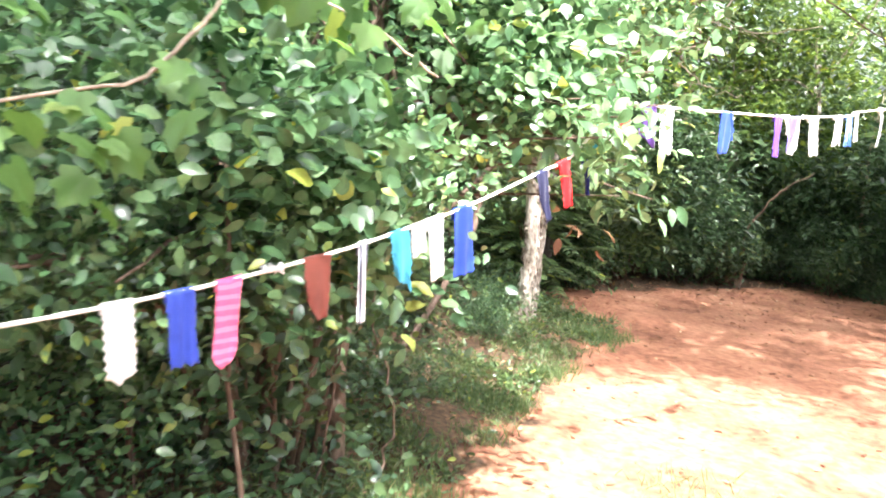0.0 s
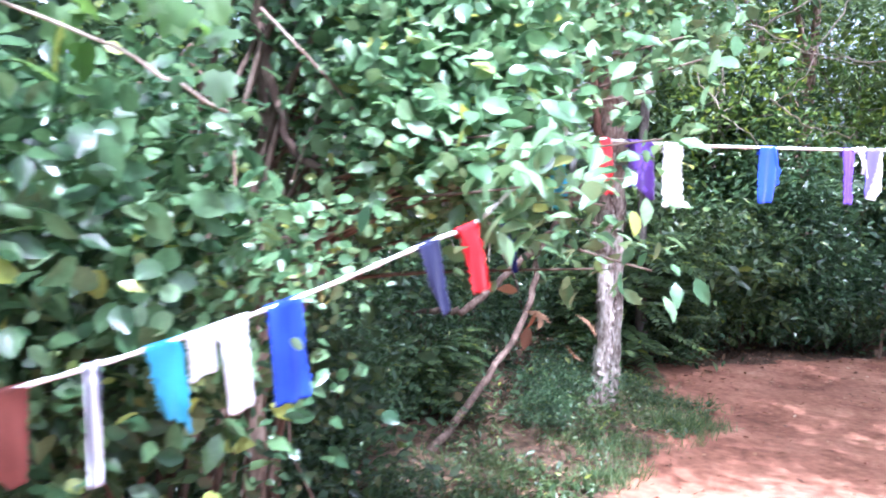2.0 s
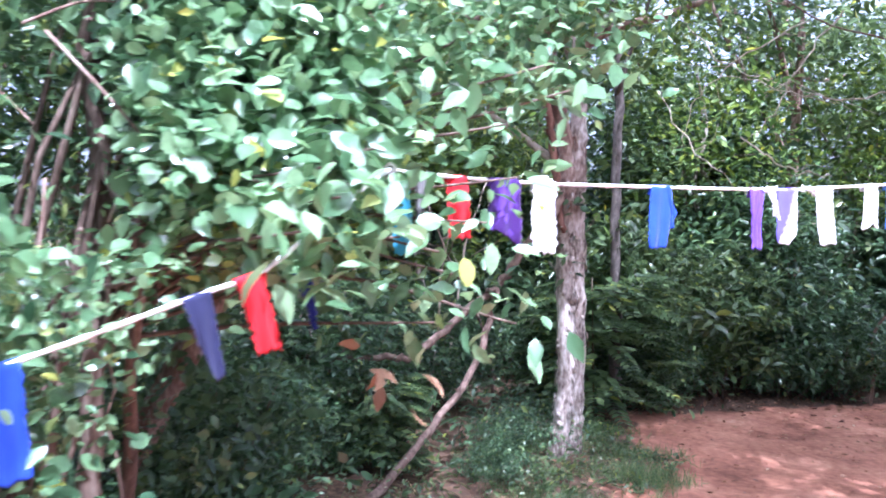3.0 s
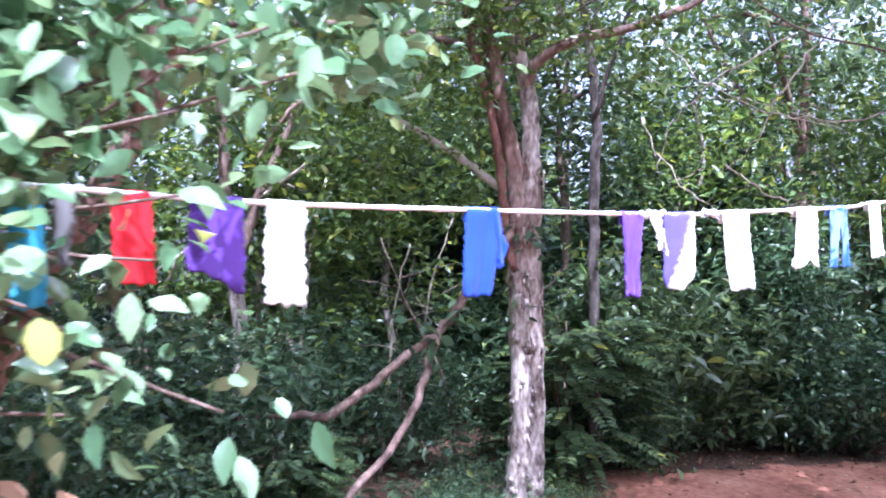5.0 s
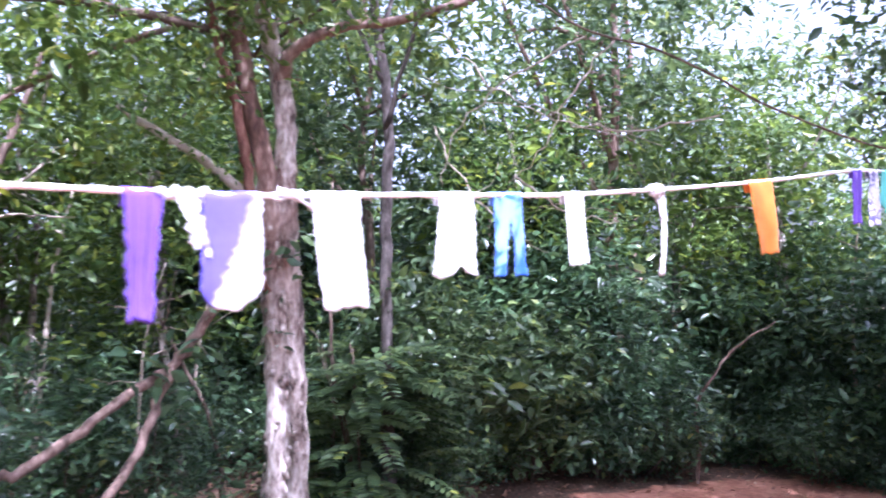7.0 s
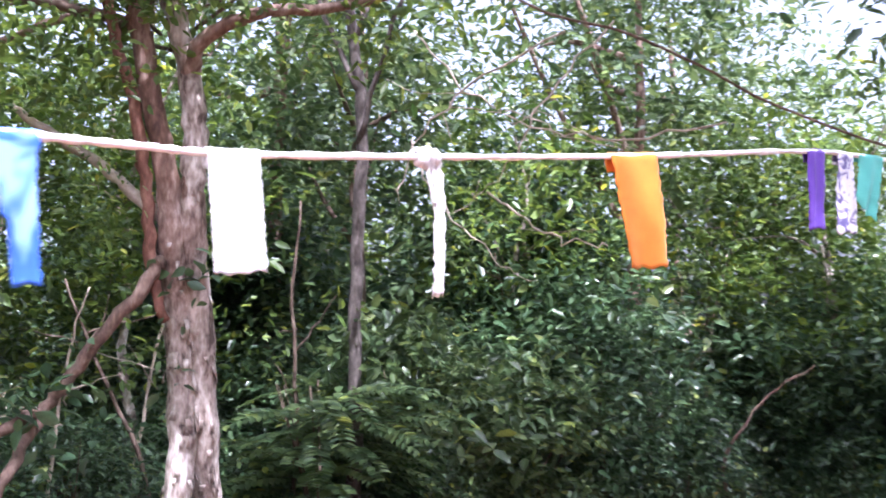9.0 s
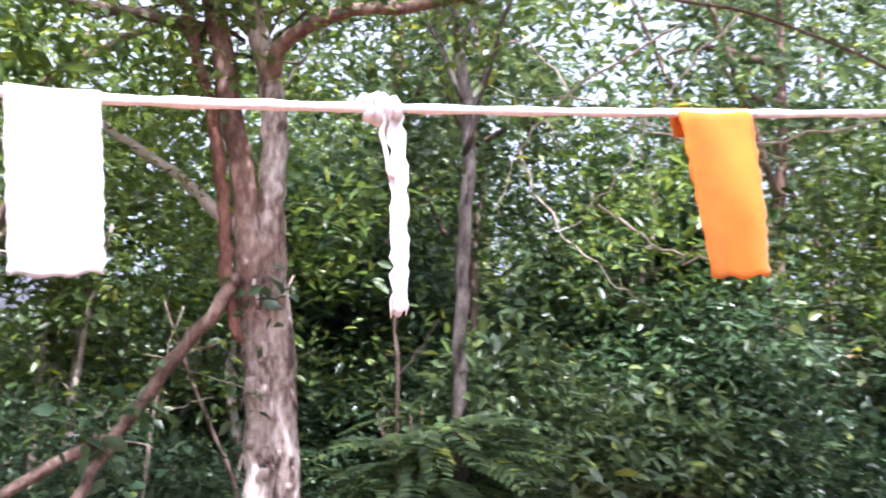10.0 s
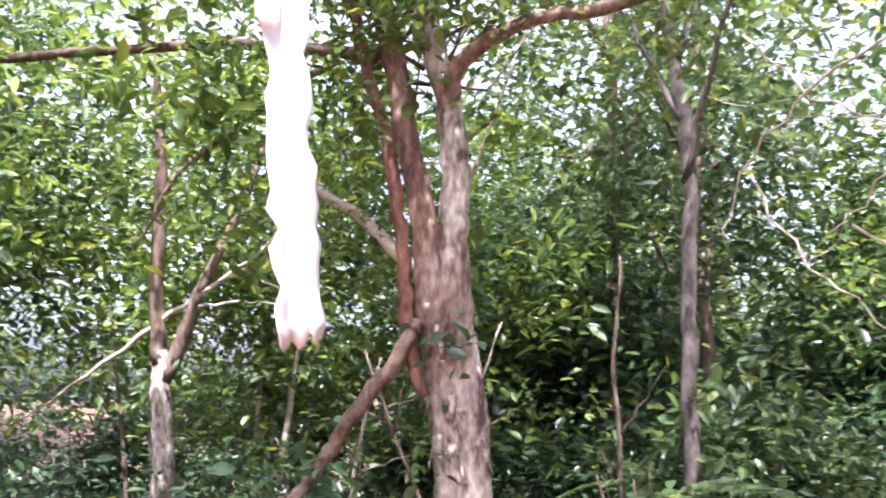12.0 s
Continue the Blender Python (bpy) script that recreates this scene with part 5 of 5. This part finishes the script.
strip(2, 0.770, 0.794, 0.785, 0.815, 0.150, BLUE, "loose blue corner of torn cloth", "point", 0.003, 1.0, 0.012, seed=47)
strip(2, 1.135, 1.196, 1.137, 1.175, 0.212, PURPLE, "purple cloth strip gathered in long folds", "straight", 0.003, 2.5, 0.008, seed=28)
strip(2, 1.216, 1.247, 1.237, 1.268, 0.115, WHITE, "short twisted white rag", "slant", 0.004, 1.0, seed=29)
strip(2, 1.258, 1.362, 1.253, 1.360, 0.198, TIE_DYE, "white and violet tie-dyed cloth with rounded corners", "round", 0.003, 1.5, seed=30)
strip(2, 1.455, 1.556, 1.474, 1.566, 0.214, WHITE, "long white cloth panel", "straight", 0.002, 1.0, seed=31)
strip(2, 1.746, 1.834, 1.716, 1.840, 0.170, WHITE, "white cloth flaring to a notched hem", "notch", 0.003, 1.5, seed=32)
strip(2, 1.890, 1.980, 1.902, 1.974, 0.180, SKY, "pale and sky-blue cloth torn into two legs", "legs", 0.003, 1.5, seed=33)
strip(2, 2.210, 2.294, 2.222, 2.304, 0.182, WHITE, "plain white rectangle of cloth", "straight", 0.002, 0.8, 0.004, seed=34)
lace = strip(2, 2.592, 2.608, 2.607, 2.630, 0.240, WHITE, "narrow white lacy strip knotted on the line", "straight", 0.0032, 1.0, 0.006, seed=35, scallop=0.0016, swing=-0.024)


def build_lace_knot():
    """Turns of the strip about the line, and a loop that hangs from them."""
    n = 44
    turn = []
    for k in range(n):
        f = k / (n - 1)
        a = f * 4.2 * 2 * math.pi
        r = 0.009 + 0.005 * math.sin(f * math.pi) + 0.002 * math.sin(k * 2.3)
        p = D2 * (-0.036 + 0.046 * f) + N2 * (r * math.cos(a)) + np.array((0, 0, r * math.sin(a) - 0.003))
        turn.append(p)
    link("knot", array_mesh("knot", *tube_arrays(turn, [0.0055 + 0.0015 * math.sin(k * 1.1) for k in range(n)], 8, 0.2), smooth=True), WHITE, lace, "thick wound knot")
    loop = [D2 * a + np.array((0, 0, z)) for a, z in [(-0.012, -0.010), (-0.014, -0.030), (-0.010, -0.050), (-0.005, -0.072), (-0.001, -0.080), (0.001, -0.066), (-0.001, -0.045)]]
    loop = [p - N2 * 0.006 for p in loop]
    link("loose_loop", tube_mesh("loose_loop", loop, [0.004, 0.0035, 0.003, 0.0035, 0.004, 0.003, 0.002], 24, 7, 0.25), WHITE, lace)


build_lace_knot()
strip(2, 2.987, 3.110, 3.028, 3.130, 0.228, ORANGE, "bright orange cloth strip with a ragged hem", "straight", 0.003, 1.0, seed=36)
strip(2, 3.630, 3.700, 3.625, 3.690, 0.19, PURPLE, "purple strip of cloth with soft folds", "straight", 0.003, 2.0, seed=37)
strip(2, 3.755, 3.820, 3.735, 3.810, 0.20, PATCHY, "white and dark patterned rag", "straight", 0.004, 1.5, seed=38)
strip(2, 3.850, 3.960, 3.830, 3.900, 0.17, TEAL, "teal-green rag hanging askew", "slant", 0.004, 1.5, seed=39)
strip(2, 4.080, 4.180, 4.070, 4.170, 0.20, CRIMSON, "crimson cloth strip at the far end", "straight", 0.003, 1.5, seed=40)


# knotted scraps where pieces of the line are tied together
def build_scrap(span, at, spread, seed):
    rg = np.random.default_rng(seed)
    place_on, sp, d = (on1, SPAN1, D1) if span == 1 else (on2, SPAN2, D2)
    base = place_on(at, height(sp, at))
    pts = [d * (-spread * 0.5 + spread * f) + np.array((0, 0, 0.006 * math.sin(f * 25))) + rg.normal(size=3) * 0.002 for f in np.linspace(0, 1, 14)]
    ob = link("knotted_scrap", array_mesh("knotted_scrap", *tube_arrays(pts, list(rg.uniform(0.006, 0.010, 14)), 7, 0.2), smooth=True), WHITE)
    ob.location = base
    tagged(ob, "torn white scrap of cloth knotted round the line", "cloth scrap")
    for k in (-1, 1):
        tail = [d * (0.01 * k), d * (0.02 * k) + np.array((0, 0, -0.008)), d * (0.035 * k) + np.array((0, 0, -0.013 - 0.006 * k))]
        link("tail", tube_mesh("tail", tail, [0.004, 0.004, 0.002], 8, 6, 0.2), WHITE, ob)


build_scrap(1, 0.225, 0.06, 61)
build_scrap(2, 1.235, 0.09, 62)
build_scrap(2, 1.42, 0.05, 63)


# ---- ground cover ----
def build_ground_cover():
    # weeds and grass along the foot of the bushes
    n = 8500
    y = RNG.uniform(2.2, 10.2, n)
    edge = np.interp(y, [2.2, 3.9, 5.2, 6.4, 8.3, 9.1, 9.8, 10.2], [-0.6, -0.35, -0.2, 0.0, 0.62, 0.7, 0.25, -0.1])
    x = edge - np.abs(RNG.normal(size=n)) * 0.6
    keep = (np.sin(x * 5 + y * 3) + np.sin(y * 7 - x * 2) + RNG.normal(size=n) * 0.8) > 0.1 + 0.9 * np.exp((x - edge) / 0.25)
    x, y = x[keep], y[keep]
    k = 4
    px, py = np.repeat(x, k) + RNG.normal(size=len(x) * k) * 0.03, np.repeat(y, k) + RNG.normal(size=len(x) * k) * 0.03
    pos = np.stack([px, py, ground_z(px, py)], -1)
    ax = RNG.normal(size=pos.shape) * 0.6 + (0, 0, 1.1)
    me = array_mesh("grass", *leaves(pos, ax, RNG.normal(size=pos.shape), RNG.uniform(0.03, 0.13, len(pos)), BLADE))
    tagged(link("grass", me, GRASS), "short rough grass along the edge of the dirt", "grass", kind="stuff")
    # broad-leaved weeds
    m = 11000
    y = RNG.uniform(2.4, 11.0, m)
    edge = np.interp(y, [2.2, 3.9, 5.2, 6.4, 8.3, 9.1, 9.8, 11.0], [-0.7, -0.45, -0.3, -0.1, 0.42, 0.5, 0.0, -0.6])
    x = edge - np.abs(RNG.normal(size=m)) * 0.65
    bare = np.sin(x * 4.3 + 1.0) * np.sin(y * 3.1 + x) + RNG.normal(size=m) * 0.35 < -0.15
    x, y = x[~bare], y[~bare]
    m = len(x)
    deep = np.clip((edge[~bare] - x) / 0.8, 0.15, 1.6)
    pos = np.stack([x, y, ground_z(x, y) + np.abs(RNG.normal(size=m)) * 0.13 * deep], -1)
    me = foliage_mesh("weeds", pos, np.full(m, 0.058), droop=-0.1, tilt=0.5)
    tagged(link("weeds", me, LEAF_WOOD), "low leafy weeds at the foot of the bushes", "weeds", kind="stuff")
    # plants over the forest floor
    m = 26000
    x, y = RNG.uniform(-16, 9, m), RNG.uniform(-2, 24, m)
    west = np.interp(y, [-4, 2.2, 4.3, 6.6, 8.7, 11.0, 13.0], [-1.9, -1.6, -1.35, -1.05, -0.6, -0.4, -0.1])
    keep = (x < west) | (y > 14.2 + 0.45 * x) | (x > 6.4)
    x, y = x[keep], y[keep]
    pos = np.stack([x, y, ground_z(x, y) + np.abs(RNG.normal(size=len(x))) * 0.16], -1)
    me = foliage_mesh("forest_floor_plants", pos, np.full(len(pos), 0.14), droop=-0.1, tilt=0.5)
    tagged(link("forest_floor_plants", me, LEAF_DARK), "low green plants covering the forest floor", "plants", kind="stuff")
    # sparse tuft on the dirt
    q = 240
    px, py = 0.75 + RNG.normal(size=q) * 0.16, 4.35 + RNG.normal(size=q) * 0.22
    pos = np.stack([px, py, ground_z(px, py)], -1)
    me = array_mesh("grass_tuft", *leaves(pos, RNG.normal(size=pos.shape) * 0.7 + (0, 0, 0.8), RNG.normal(size=pos.shape), RNG.uniform(0.04, 0.12, q), BLADE))
    tagged(link("grass_tuft", me, GRASS), "thin grass tuft growing in the red dirt", "grass", kind="stuff")
    # dry leaves
    d = 8000
    x = RNG.uniform(-2.5, 5.5, d)
    y = RNG.uniform(3.0, 16.5, d)
    w = RNG.uniform(0, 1, d) < np.clip(0.08 + 0.9 * np.exp(-np.abs(y - 13.0 - 0.3 * x) / 1.6) + 0.7 * np.exp(-np.abs(x + 0.3) / 0.5), 0, 1)
    x, y = x[w], y[w]
    pos = np.stack([x, y, ground_z(x, y) + 0.008], -1)
    ax = RNG.normal(size=pos.shape) * (1, 1, 0.12)
    me = array_mesh("leaf_litter", *leaves(pos, ax, RNG.normal(size=pos.shape) * 0.25 + (0, 0, 1), RNG.uniform(0.03, 0.09, len(pos)), LEAF_PLAIN))
    tagged(link("leaf_litter", me, LITTER), "dry brown leaves scattered over the dirt", "leaf litter", kind="stuff")
    # small stones and clods
    n = 700
    x, y = RNG.uniform(-0.5, 5.0, n), RNG.uniform(3.0, 14.0, n)
    oc = np.array([(1, 0, 0), (-1, 0, 0), (0, 1, 0), (0, -1, 0), (0, 0, 1), (0, 0, -1)], float)
    of = [(0, 2, 4), (2, 1, 4), (1, 3, 4), (3, 0, 4), (2, 0, 5), (1, 2, 5), (3, 1, 5), (0, 3, 5)]
    r = RNG.uniform(0.004, 0.018, n) 
    v = oc[None] * r[:, None, None] * RNG.uniform(0.6, 1.3, (n, 6, 1)) * (1, 1, 0.6) + np.stack([x, y, ground_z(x, y)], -1)[:, None]
    f = (np.arange(n)[:, None] * 6 + np.array(of).ravel()[None]).ravel()
    tagged(link("clods", array_mesh("clods", v.reshape(-1, 3), f, [3] * (8 * n)), DIRT), "small clods and pebbles on the dirt", "clods", kind="stuff")


build_ground_cover()
